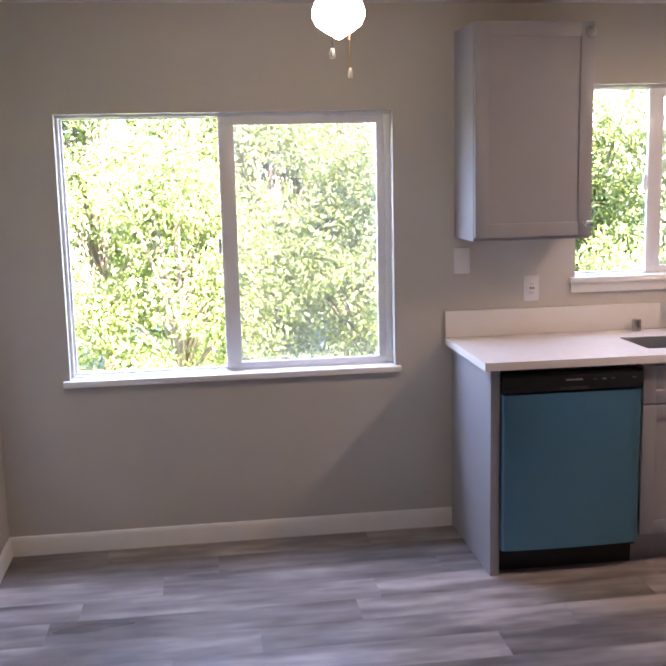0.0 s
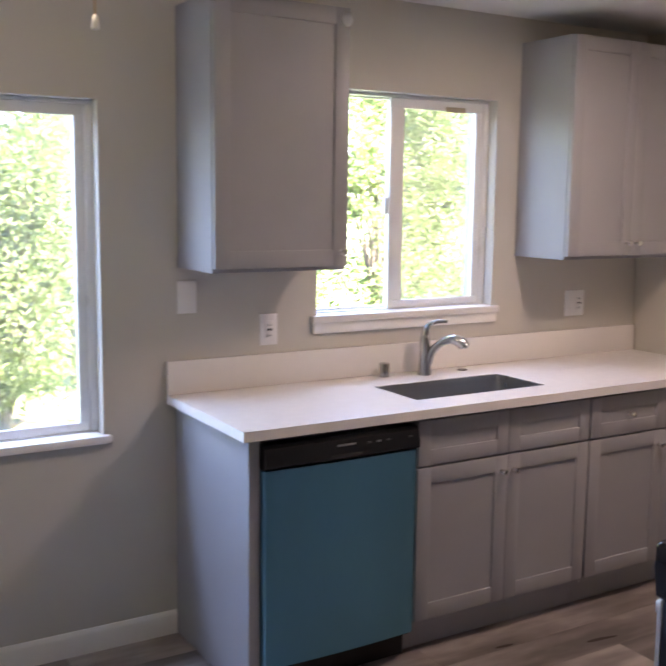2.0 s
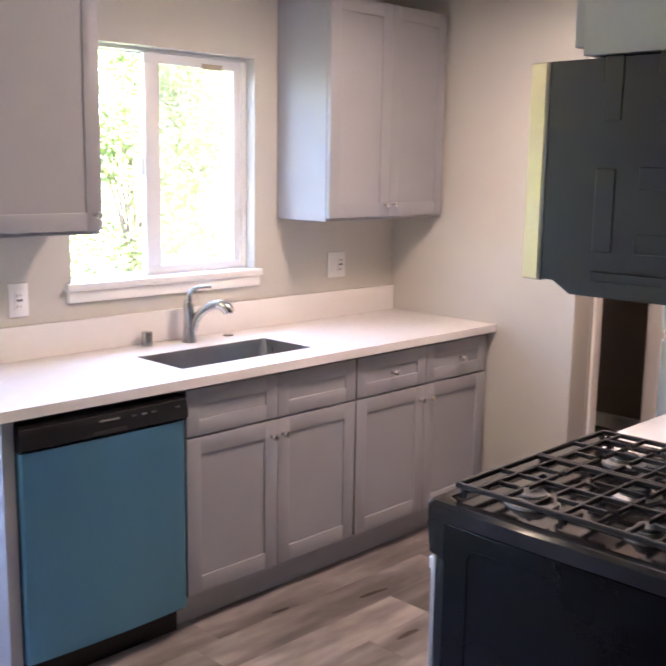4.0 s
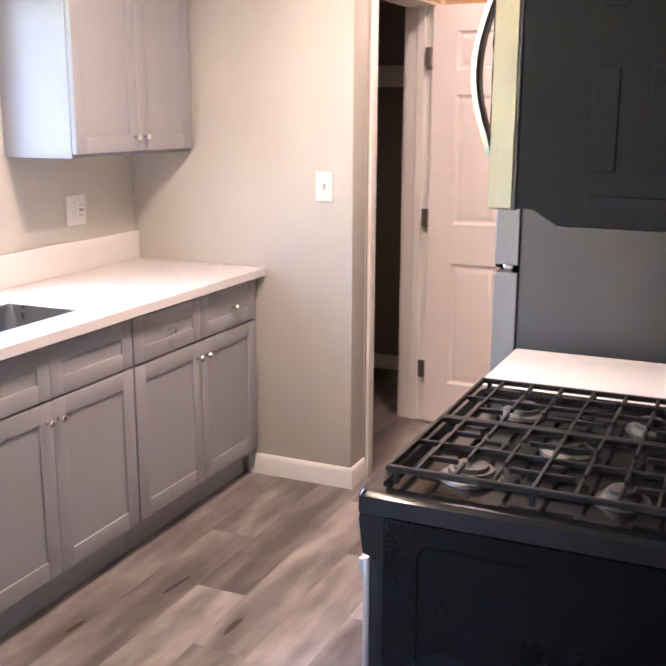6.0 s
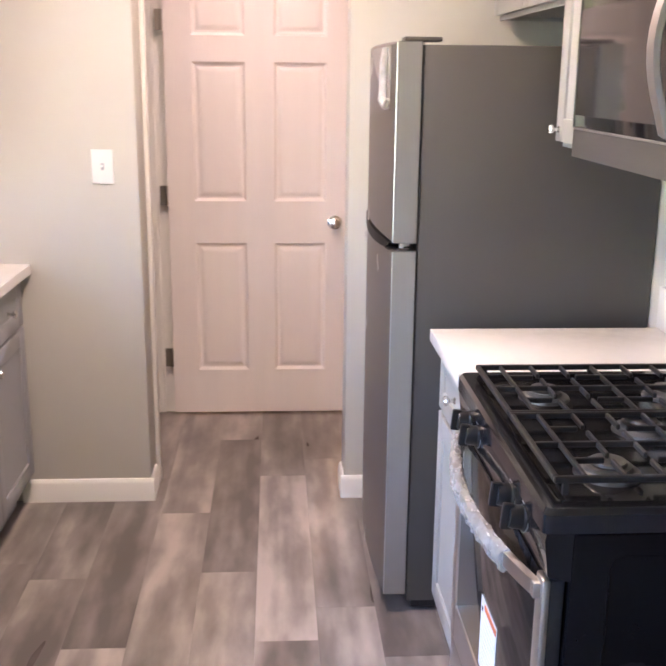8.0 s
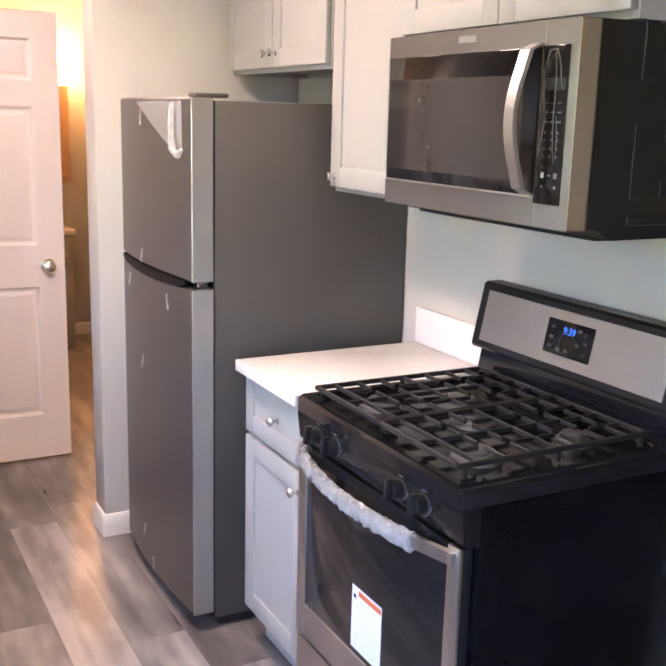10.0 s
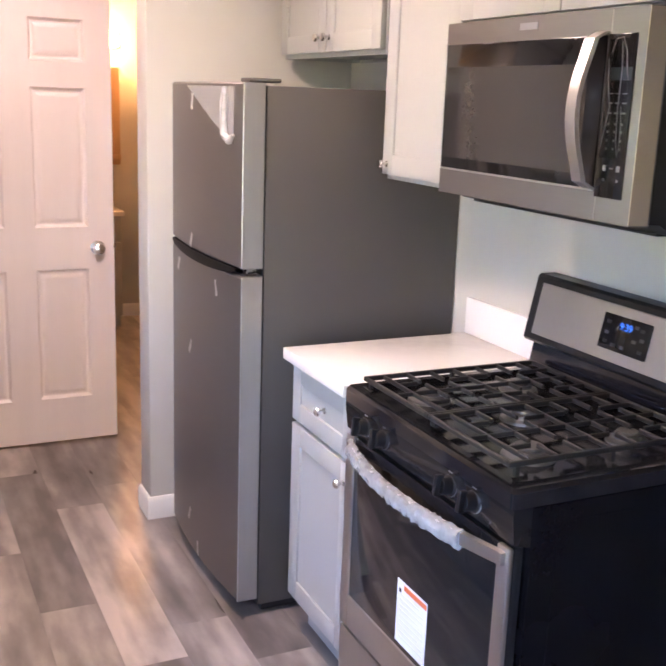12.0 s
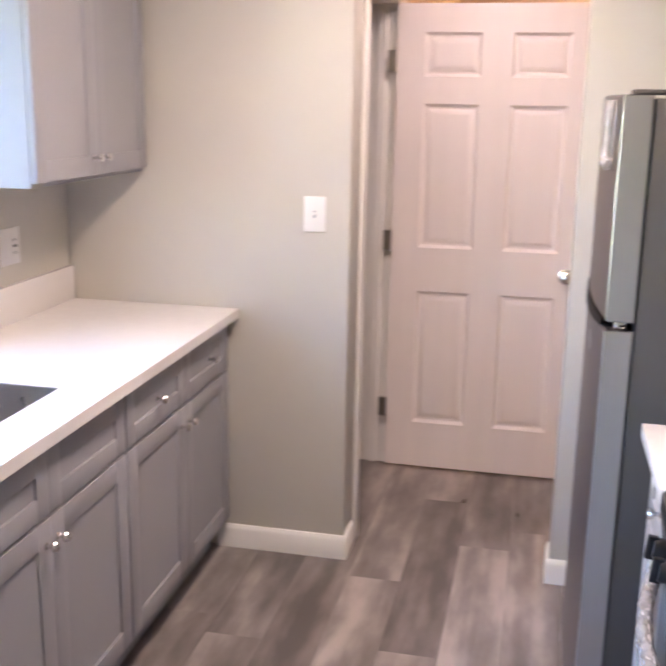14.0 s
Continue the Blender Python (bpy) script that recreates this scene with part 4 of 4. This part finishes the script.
# ---- microwave ----
mw = thing("microwave", "dark stainless over-the-range microwave with a curved handle", "microwave", pose(0.683, SOUTH, 1.412, 0, 0, 180))
mh = 0.369
MD, MH = -0.436, 0.391
ML = -0.322                     # far edge of the front
part("body", profile([(-0.004, -0.020), (-0.33, -0.020), (-0.365, 0.002), (MD + 0.045, 0.004), (MD + 0.045, MH), (-0.004, MH)], -mh, mh - 0.009), MWSIDE, mw, "black painted casing")
for xs_ in (mh - 0.009, -mh):
    for y0, y1, z0, z1 in ((-0.290, -0.252, 0.06, 0.205), (-0.285, -0.248, 0.285, 0.395), (-0.185, -0.04, 0.36, 0.395), (-0.185, -0.04, 0.282, 0.318), (-0.21, -0.04, 0.17, 0.208), (-0.21, -0.04, 0.06, 0.096), (-0.29, -0.04, 0.008, 0.026)):
        part("side_emboss", boxes((xs_ - 0.002, xs_ + 0.002, y0, y1, z0, z1), bevel=0.0018, seg=1), MWSIDE, mw)
bm = bmesh.new()
outline = [(ML, MD + 0.043), (ML, MD + 0.006), (ML + 0.006, MD), (mh - 0.019, MD), (mh - 0.017, MD + 0.001), (mh - 0.008, MD + 0.038), (mh - 0.008, MD + 0.043)]
lo, hi = ([bm.verts.new((x, y, z)) for x, y in outline] for z in (0.0, MH))
for k in range(7):
    bm.faces.new((lo[k], lo[(k + 1) % 7], hi[(k + 1) % 7], hi[k]))
bm.faces.new(lo[::-1]), bm.faces.new(hi)
bmesh.ops.recalc_face_normals(bm, faces=bm.faces)
part("face", bm, DARKSTEEL, mw, "dark stainless front")
part("door_window", boxes((ML + 0.012, mh - 0.120, MD - 0.003, MD + 0.002, 0.060, 0.343), bevel=0.002), BLACKGLASS, mw, "dark glass door window")
part("window_trim", boxes((ML + 0.008, ML + 0.0115, MD - 0.004, MD + 0.002, 0.056, 0.346), (ML + 0.008, mh - 0.120, MD - 0.004, MD + 0.002, 0.056, 0.060), bevel=0.0008, seg=1), STEEL, mw)
part("inner_screen", boxes((ML + 0.022, mh - 0.165, MD - 0.0036, MD - 0.003, 0.085, 0.292), bevel=0.0002, seg=1), material("perforated_screen", (0.030, 0.027, 0.026), 0.07, vary=0.05, scale=5, rough_vary=0.01), mw)
part("door_seam", boxes((mh - 0.1135, mh - 0.1115, MD - 0.0006, MD + 0.004, 0.002, MH - 0.002)), EDGESTEEL, mw)
kp = part("keypad", boxes((mh - 0.116, mh - 0.040, MD - 0.003, MD + 0.002, 0.046, 0.345), bevel=0.002), BLACKGLASS, mw, "black touch keypad")
part("small_display", boxes((mh - 0.098, mh - 0.044, MD - 0.0037, MD - 0.003, 0.262, 0.285)), material("lcd_grey", (0.06, 0.075, 0.075), 0.2), kp)
for z, w, t in ((0.238, 0.0055, 0.0008), (0.221, 0.0055, 0.0012), (0.203, 0.0055, 0.0016), (0.183, 0.0018, 0.0022), (0.169, 0.0018, 0.0022), (0.153, 0.0018, 0.0022),
                (0.138, 0.0018, 0.0022), (0.102, 0.0045, 0.0055), (0.080, 0.0025, 0.0025)):
    for i in range(3):
        x = mh - 0.092 + 0.0185 * i
        if z == 0.080 and i == 1:
            continue
        k = 0.001 if z == 0.102 and i == 1 else t
        part("key", boxes((x - w, x + w, MD - 0.0037, MD - 0.003, z - k, z + k)), KEYPRINT, kp)
for pts in ([(0.098, 0.31), (0.088, 0.335), (0.070, 0.338), (0.058, 0.315), (0.052, 0.275), (0.046, 0.262)], [(0.072, 0.33), (0.066, 0.28), (0.068, 0.21), (0.064, 0.15), (0.058, 0.125)],
            [(0.104, 0.30), (0.099, 0.25), (0.090, 0.215), (0.097, 0.18), (0.106, 0.135)], [(0.060, 0.215), (0.054, 0.17), (0.056, 0.13)]):
    part("film_crease", tube([(mh - u, MD - 0.007, v) for u, v in pts], [0.0005] + [0.0010] * (len(pts) - 2) + [0.0005], 6), WRAP, kp, "bright crease in the clear film")
part("keypad_film", moved(crumple(14, 5, lambda u, v: ((mh - 0.104 + 0.064 * u, MD - 0.0045, 0.12 + 0.215 * v), (0, -1, 0)), 11.0, 0.003), pose(0, 0, 0)), FILM, kp, "wrinkled clear film")
part("edge_strip", moved(boxes((-0.0195, 0.0195, -0.0016, 0.001, 0.002, MH - 0.002), bevel=0.0006, seg=1), pose(mh - 0.0122, MD + 0.0192, 0, 0, 0, 76.3)), CHAMFER, mw, "steel chamfered edge of the front, tinted for a warm reflection")
pts = [(mh - 0.132, MD - 0.002, 0.350), (mh - 0.132, MD - 0.028, 0.336)] + [
    (mh - 0.132 + 0.0 * k, MD - 0.028 - 0.030 * math.sin(math.pi * k / 10), 0.330 - 0.250 * k / 10) for k in range(1, 10)] + [(mh - 0.132, MD - 0.028, 0.074), (mh - 0.132, MD - 0.002, 0.060)]
bm = bmesh.new()
ring = []
for p in pts:
    ring.append([bm.verts.new((p[0] + a, p[1] + b, p[2])) for a, b in ((-0.016, 0.003), (-0.014, -0.006), (0.014, -0.006), (0.016, 0.003), (0.010, 0.007), (-0.010, 0.007))])
for a, b in zip(ring, ring[1:]):
    for k in range(6):
        bm.faces.new((a[k], a[(k + 1) % 6], b[(k + 1) % 6], b[k]))
bm.faces.new(ring[0]), bm.faces.new(ring[-1])
bmesh.ops.recalc_face_normals(bm, faces=bm.faces)
part("handle", bm, STEEL, mw, "bright curved steel handle")
part("logo_mark", boxes((-0.03, 0.032, MD - 0.0012, MD + 0.001, 0.364, 0.378)), SILVERINK, mw)
part("bottom_vent", boxes((-mh + 0.05, mh - 0.05, -0.33, -0.06, -0.026, -0.0205), bevel=0.001), BLACKPL, mw)

# ---- hall door, open across the hall ----
dm = pose(3.392, -1.035, 0.0, 0, 0, -90.0)      # local x runs from the hinge to the free edge, front at -y
hall = thing("interior_door", "pale six-panel interior door standing open across the hall", "door", dm)
DWID, DH, DT = 0.828, 2.03, 0.035
cols = ((0.118, 0.352), (0.478, 0.712))
rowsz = ((0.222, 0.828), (1.020, 1.628), (1.738, 1.915))
bm = bmesh.new()
def panel_face(y, s):
    """One face of the door, with raised panels in moulded recesses."""
    xs = [0, cols[0][0], cols[0][1], cols[1][0], cols[1][1], DWID]
    zs = [0.012] + [z for r in rowsz for z in r] + [DH]
    for i in range(5):
        for k in range(7):
            x0, x1, z0, z1 = xs[i], xs[i + 1], zs[k], zs[k + 1]
            if i in (1, 3) and k in (1, 3, 5):
                prev = None
                for inset, depth in ((0, 0), (0.003, 0.004), (0.012, 0.0145), (0.021, 0.0155), (0.038, 0.006), (0.046, 0.005)):
                    ring = [bm.verts.new((a, y + s * depth, b)) for a, b in ((x0 + inset, z0 + inset), (x1 - inset, z0 + inset), (x1 - inset, z1 - inset), (x0 + inset, z1 - inset))]
                    if prev:
                        for q in range(4):
                            bm.faces.new((prev[q], prev[(q + 1) % 4], ring[(q + 1) % 4], ring[q]))
                    prev = ring
                bm.faces.new(prev)
            else:
                bm.faces.new([bm.verts.new(p) for p in ((x0, y, z0), (x1, y, z0), (x1, y, z1), (x0, y, z1))])
panel_face(-DT, 1)
panel_face(0, -1)
for (x0, x1), (z0, z1) in (((0, 0), (0.012, DH)), ((DWID, DWID), (0.012, DH))):
    bm.faces.new([bm.verts.new(p) for p in ((x0, -DT, z0), (x0, 0, z0), (x0, 0, z1), (x0, -DT, z1))])
for z in (0.012, DH):
    bm.faces.new([bm.verts.new(p) for p in ((0, -DT, z), (DWID, -DT, z), (DWID, 0, z), (0, 0, z))])
bmesh.ops.remove_doubles(bm, verts=bm.verts, dist=1e-5)
bmesh.ops.recalc_face_normals(bm, faces=bm.faces)
part("leaf", bm, DOORP, hall)
part("door_knob", moved(lathe([(0, 0), (0.032, 0), (0.032, -0.006), (0.014, -0.010), (0.012, -0.030), (0.022, -0.036), (0.027, -0.048), (0.024, -0.060), (0.012, -0.066), (0, -0.067)], "y", 20),
                        pose(0.752, -DT, 0.925)), CHROME, hall, "round chrome knob")
part("door_knob", moved(lathe([(0, 0), (0.032, 0), (0.032, 0.006), (0.014, 0.010), (0.012, 0.030), (0.022, 0.036), (0.027, 0.048), (0.024, 0.060), (0.012, 0.066), (0, 0.067)], "y", 20),
                        pose(0.752, 0, 0.925)), CHROME, hall, "round chrome knob")
part("latch_plate", boxes((DWID, DWID + 0.0015, -0.029, -0.006, 0.898, 0.954), (DWID + 0.0015, DWID + 0.010, -0.022, -0.013, 0.917, 0.935)), NICKEL, hall)
for z in (0.285, 1.045, 1.80):
    hg = part("hinge", tube([(-0.006, -DT - 0.004, z - 0.044), (-0.006, -DT - 0.004, z + 0.044)], 0.0065, 10), BRASS, hall, "dull metal hinge")
    part("leaf_plate", boxes((-0.036, -0.002, -DT - 0.0012, -DT + 0.001, z - 0.044, z + 0.044)), BRASS, hg)

# door frame of the side room: jambs, stop and casing
bm = boxes((3.400, 3.420, -1.043, -0.887, 0, 2.05), (2.60, 2.620, -1.043, -0.887, 0, 2.05), (2.620, 3.400, -1.043, -0.887, 2.03, 2.05),
           (3.388, 3.400, -0.985, -0.945, 0, 2.03), (2.620, 2.632, -0.985, -0.945, 0, 2.03), bevel=0.002, seg=1)
for x0, x1 in ((3.408, 3.466), (2.556, 2.612)):
    add_box(bm, x0, x1, -1.056, -1.041, 0, 2.10, bevel=0.004)
    add_box(bm, x0, x1, -0.889, -0.874, 0, 2.10, bevel=0.004)
add_box(bm, 2.612, 3.408, -1.056, -1.041, 2.045, 2.10, bevel=0.004)
structure("trim_door_frame", bm, TRIM, "pale painted door frame and casing in the hall", "door frame")

# ---- bathroom seen past the door ----
va = thing("bathroom_vanity", "white vanity cabinet with a pale top in warm light", "vanity", pose(5.92, -2.10, 0, 0, 0, -90))
part("body", boxes((-0.42, 0.30, -0.38, -0.004, 0.09, 0.79), bevel=0.002), CABLIT, va)
part("toe_kick", boxes((-0.42, 0.30, -0.32, -0.30, 0.0, 0.09)), CABLIT, va)
part("top", boxes((-0.44, 0.32, -0.40, -0.003, 0.791, 0.822), bevel=0.003), QUARTZ, va)
part("backsplash", boxes((-0.44, 0.32, -0.022, -0.003, 0.8225, 0.92), bevel=0.002), QUARTZ, va)
front(va, "door", CABLIT, -0.06, 0.36, 0.70, 0.50, -0.3805)
front(va, "drawer_front", CABLIT, -0.06, 0.70, 0.70, 0.15, -0.3805, rail=0.03)
mc = thing("medicine_cabinet", "oak medicine cabinet on the bathroom wall", "cabinet", pose(5.918, -2.16, 1.12, 0, 0, -90))
part("body", boxes((-0.40, 0.30, -0.13, 0, 0, 0.66), bevel=0.003), OAK, mc)
part("shelf_rail", boxes((-0.40, 0.30, -0.145, -0.131, 0.03, 0.07), bevel=0.003), OAK, mc)
vl = thing("vanity_light", "warm vanity light bar with two frosted bulbs", "wall lamp", pose(5.918, -2.33, 1.96, 0, 0, -90))
part("back_plate", boxes((-0.34, 0.16, -0.03, 0, -0.05, 0.05), bevel=0.006), CHROME, vl)
for x in (-0.26, -0.05, 0.09):
    part("bulb", moved(lathe([(0, -0.03), (0.02, -0.03), (0.03, -0.05), (0.05, -0.08), (0.055, -0.11), (0.04, -0.145), (0, -0.155)], "y", 18), pose(x, 0, 0)), BULB, vl, "glowing frosted bulb")
th = thing("wall_hook", "small metal hook on the hall wall", "hook", pose(5.35, -2.629, 1.28, 0, 0, 180))
part("hook", tube([(0, 0, 0), (0, -0.02, 0), (0, -0.045, 0.004), (0, -0.05, 0.02)], 0.004, 8), NICKEL, th)

# ---- garden outside ----
LEAFM = bpy.data.materials.new("leaf_green")
LEAFM.use_nodes = True
_nt = LEAFM.node_tree
_p = _nt.nodes["Principled BSDF"]
_g, _r = _nt.nodes.new("ShaderNodeNewGeometry"), _nt.nodes.new("ShaderNodeValToRGB")
_nt.links.new(_g.outputs["Random Per Island"], _r.inputs["Fac"])
_nt.links.new(_r.outputs["Color"], _p.inputs["Base Color"])
_r.color_ramp.elements[0].color, _r.color_ramp.elements[1].color = (0.085, 0.128, 0.032, 1), (0.18, 0.22, 0.07, 1)
_p.inputs["Roughness"].default_value = 0.6
_tr, _mx, _out = _nt.nodes.new("ShaderNodeBsdfTranslucent"), _nt.nodes.new("ShaderNodeMixShader"), _nt.nodes["Material Output"]
_nt.links.new(_r.outputs["Color"], _tr.inputs["Color"])
_mx.inputs[0].default_value = 0.5
_nt.links.new(_p.outputs[0], _mx.inputs[1]), _nt.links.new(_tr.outputs[0], _mx.inputs[2])
_nt.links.new(_mx.outputs[0], _out.inputs["Surface"])
BARK = material("bark", (0.12, 0.09, 0.065), 0.85, vary=0.3, scale=12, bump=0.8, bump_scale=40)
EARTH = material("garden_grass", (0.15, 0.19, 0.06), 0.9, vary=0.3, scale=1.2, bump=0.5, bump_scale=20)
bm = bmesh.new()
for r in ((-400, 400, -400, 400),):
    add_box(bm, r[0], r[1], r[2], r[3], -0.65, -0.45)
structure("ground", bm, EARTH, "grassy ground of the garden outside", "ground")
structure("floor_slab", boxes((WEST - 0.15, 6.05, -6.55, 1.32, -0.30, -0.006)), EARTH, "floor slab under the planks", "floor")


def leaf_mesh(name, centres, radii, count, size, seed):
    """Many narrow leaves, gathered in clumps round the given centres."""
    rng = np.random.default_rng(seed)
    pick = rng.integers(0, len(centres), count)
    d = rng.normal(size=(count, 3))
    d /= np.linalg.norm(d, axis=1)[:, None]
    rad = np.asarray(radii)[pick] * rng.uniform(0.35, 1.0, count) ** 0.5
    c = np.asarray(centres)[pick] + d * rad[:, None]
    along = d * 0.6 + rng.normal(size=(count, 3)) * 0.7 + np.array([0, -0.2, -0.25])
    along /= np.linalg.norm(along, axis=1)[:, None]
    side = np.cross(along, rng.normal(size=(count, 3)))
    side /= np.linalg.norm(side, axis=1)[:, None]
    ln = size * rng.uniform(0.6, 1.3, count)[:, None]
    wd = ln * rng.uniform(0.16, 0.26, count)[:, None]
    up = np.cross(along, side) * wd * 0.35
    v = np.stack([c, c + along * ln * 0.5 + side * wd + up, c + along * ln, c + along * ln * 0.5 - side * wd + up], 1).reshape(-1, 3)
    f = np.arange(count * 4).reshape(-1, 4)
    me = bpy.data.meshes.new(name)
    me.from_pydata(v.tolist(), [], f.tolist())
    me.materials.append(LEAFM)
    return me


def shrub(x, y, z, wide, tall, seed, count=6000, size=0.12, label="sunlit leafy shrub outside the window", name="shrub"):
    rng = np.random.default_rng(seed)
    t = thing(name, label, "shrub" if name == "shrub" else "tree", pose(x, y, z), "garden plants")
    bm = bmesh.new()
    add_tube(bm, [(0, 0, 0), (0.05, 0.02, tall * 0.35), (0.0, 0.06, tall * 0.75)], [0.06, 0.045, 0.015], 8)
    cs, rs = [], []
    for k in range(36):
        a, hgt = rng.uniform(0, 2 * math.pi), rng.uniform(0.08, 1.0)
        reach = wide * rng.uniform(0.15, 0.9) * (1.05 - 0.45 * hgt)
        c = (math.cos(a) * reach, math.sin(a) * reach * 0.7, tall * hgt)
        cs.append(c), rs.append(wide * rng.uniform(0.16, 0.34))
        add_tube(bm, [(0.03, 0.02, tall * 0.3 * hgt), (c[0] * 0.5, c[1] * 0.5, c[2] * 0.75), c], [0.022, 0.014, 0.005], 6)
    bmesh.ops.recalc_face_normals(bm, faces=bm.faces)
    part("trunk", bm, BARK, t)
    crown = new("crown", leaf_mesh("crown", cs, rs, count, size, seed + 1))
    crown.parent = t
    return t


# shrubs at x -5.0 and -4.2 are unseen, kept to shape the window light
for i, (x, y, wide, tall, n, size) in enumerate((
        (-3.1, 4.6, 1.5, 2.75, 22000, 0.06), (-1.35, 4.3, 1.2, 2.5, 19000, 0.055), (0.45, 4.9, 1.5, 2.9, 24000, 0.06), (2.4, 4.4, 1.2, 1.5, 9000, 0.06),
        (4.5, 5.4, 1.7, 3.5, 26000, 0.065), (8.0, 4.6, 2.2, 4.4, 16000, 0.10), (-5.0, 5.6, 1.8, 3.3, 20000, 0.09), (-2.2, 6.6, 1.7, 4.3, 20000, 0.085),
        (-0.3, 6.9, 1.6, 3.3, 14000, 0.085), (1.7, 7.2, 1.9, 5.0, 30000, 0.085), (0.2, 8.4, 1.9, 5.2, 20000, 0.10), (3.3, 6.6, 1.7, 4.2, 20000, 0.085),
        (11.0, 3.2, 2.0, 4.2, 20000, 0.11), (12.5, 5.2, 2.4, 5.0, 16000, 0.13), (3.8, 8.3, 1.9, 2.3, 9000, 0.10), (7.2, 8.4, 2.2, 4.0, 18000, 0.11),
        (-1.3, 7.8, 1.9, 5.0, 24000, 0.09), (-4.2, 8.2, 1.9, 4.0, 18000, 0.11), (10.6, 7.5, 2.2, 4.2, 9000, 0.12))):
    shrub(x, y, -0.46, wide, tall, 40 + i, n, size)

# ---- floor planks ----
PLANK = bpy.data.materials.new("vinyl_plank")
PLANK.use_nodes = True
nt = PLANK.node_tree
p = nt.nodes["Principled BSDF"]
nn, link = nt.nodes.new, nt.links.new
tc, info = nn("ShaderNodeTexCoord"), nn("ShaderNodeObjectInfo")
off = nn("ShaderNodeVectorMath")
off.operation = "ADD"
sc = nn("ShaderNodeMath")
sc.operation, sc.inputs[1].default_value = "MULTIPLY", 37.0
link(info.outputs["Random"], sc.inputs[0])
cmb = nn("ShaderNodeCombineXYZ")
link(sc.outputs[0], cmb.inputs[0]), link(sc.outputs[0], cmb.inputs[1])
link(tc.outputs["Object"], off.inputs[0]), link(cmb.outputs[0], off.inputs[1])
def stretched(sx, sy, scale, detail, rough=0.5):
    m_, n_ = nn("ShaderNodeMapping"), nn("ShaderNodeTexNoise")
    m_.inputs["Scale"].default_value = (sx, sy, 1.0)
    n_.inputs["Scale"].default_value, n_.inputs["Detail"].default_value, n_.inputs["Roughness"].default_value = scale, detail, rough
    link(off.outputs[0], m_.inputs["Vector"]), link(m_.outputs[0], n_.inputs["Vector"])
    return n_.outputs["Fac"]


def plus(a, k, b):
    n_ = nn("ShaderNodeMath")
    n_.operation, n_.inputs[1].default_value = "MULTIPLY_ADD", k
    link(a, n_.inputs[0]), link(b, n_.inputs[2])
    return n_.outputs[0]


bands = stretched(1.5, 7.0, 1.0, 2.0)          # broad cloudy tones along the board
streaks = stretched(0.9, 26.0, 1.0, 1.0)       # soft long grain
blotch = stretched(6.0, 17.0, 1.0, 3.0)        # small stains and knots
tone = plus(streaks, 0.17, bands)
tone = plus(blotch, 0.40, tone)
tone = plus(info.outputs["Color"], 0.23, tone)
span = nn("ShaderNodeMapRange")
span.inputs["From Min"].default_value, span.inputs["From Max"].default_value = 0.68, 1.15
link(tone, span.inputs["Value"])
rp = nn("ShaderNodeValToRGB")
link(span.outputs[0], rp.inputs["Fac"])
e = rp.color_ramp.elements
e[0].color, e[1].color = (0.12, 0.102, 0.095, 1), (0.45, 0.392, 0.362, 1)
mid = rp.color_ramp.elements.new(0.5)
mid.color = (0.245, 0.212, 0.196, 1)
link(rp.outputs["Color"], p.inputs["Base Color"])
rr = nn("ShaderNodeMapRange")
rr.inputs["To Min"].default_value, rr.inputs["To Max"].default_value = 0.24, 0.36
link(bands, rr.inputs["Value"]), link(rr.outputs[0], p.inputs["Roughness"])

floor = thing("floor", "grey-brown wood-look vinyl plank floor", "floor", kind="structure")
LEN = 1.185
WIDE = 0.182
seams = [round(-1.087 + WIDE * k, 4) for k in range(-30, 14)]
starts = {-1.633: 1.425, -1.451: 1.83, -1.087: 1.41, -1.269: -0.094, -0.905: -0.565}
# tone of the boards that stand out, by row and far end
light = {(-1.633, 2.6): 1.15, (-1.633, 1.4): 0.3, (-1.451, 1.8): 0.95, (-1.451, 3.0): 0.05, (-1.451, 4.2): 0.95, (-1.269, 2.3): 0.75, (-1.269, 3.5): 0.6,
         (-1.087, 1.4): 0.8, (-1.087, 2.6): 0.1, (-0.905, 1.8): 0.2, (-0.905, 3.0): 0.15}
rng = random.Random(7)
shared = {}


def plank_mesh(w, ln):
    key = (round(w, 3), round(ln, 3))
    if key not in shared:
        g = 0.0001
        b = bmesh.new()
        add_box(b, g, ln - g, g, w - g, -0.006, 0.0)
        top = [e_ for e_ in b.edges if all(abs(v.co.z) < 1e-6 for v in e_.verts)]
        bmesh.ops.bevel(b, geom=top, offset=0.0003, segments=1, affect="EDGES")
        shared[key] = mesh_of(b, "plank", PLANK, smooth=False)
    return shared[key]


far = bmesh.new()
for y0, y1 in zip(seams, seams[1:]):
    s = starts.get(y0, rng.uniform(0, LEN))
    x = s - LEN * math.ceil((s - (WEST - 0.02)) / LEN)
    while x < 5.92:
        a, b = max(x, WEST - 0.02), min(x + LEN, 5.92)
        if b - a > 0.02:
            tone_of = light.get((y0, round(x + LEN, 1)), rng.uniform(0.1, 0.85))
            near = -3.6 < y0 < -0.02 or (y0 >= -0.02 and a > 2.5)
            if near and not (y0 > -1.0 and a > 2.54 and b > 4.3):
                pl = new("plank", plank_mesh(y1 - y0, b - a))
                pl.parent = floor
                pl.location = (a, y0, 0)
                pl.color = (tone_of, tone_of, tone_of, 1)
            elif y0 <= -3.6:
                add_box(far, a + 0.0006, b - 0.0006, y0 + 0.0006, y1 - 0.0006, -0.006, 0.0)
        x += LEN
rest = part("far_planks", far, PLANK, floor)
tagged(rest, kind="stuff")
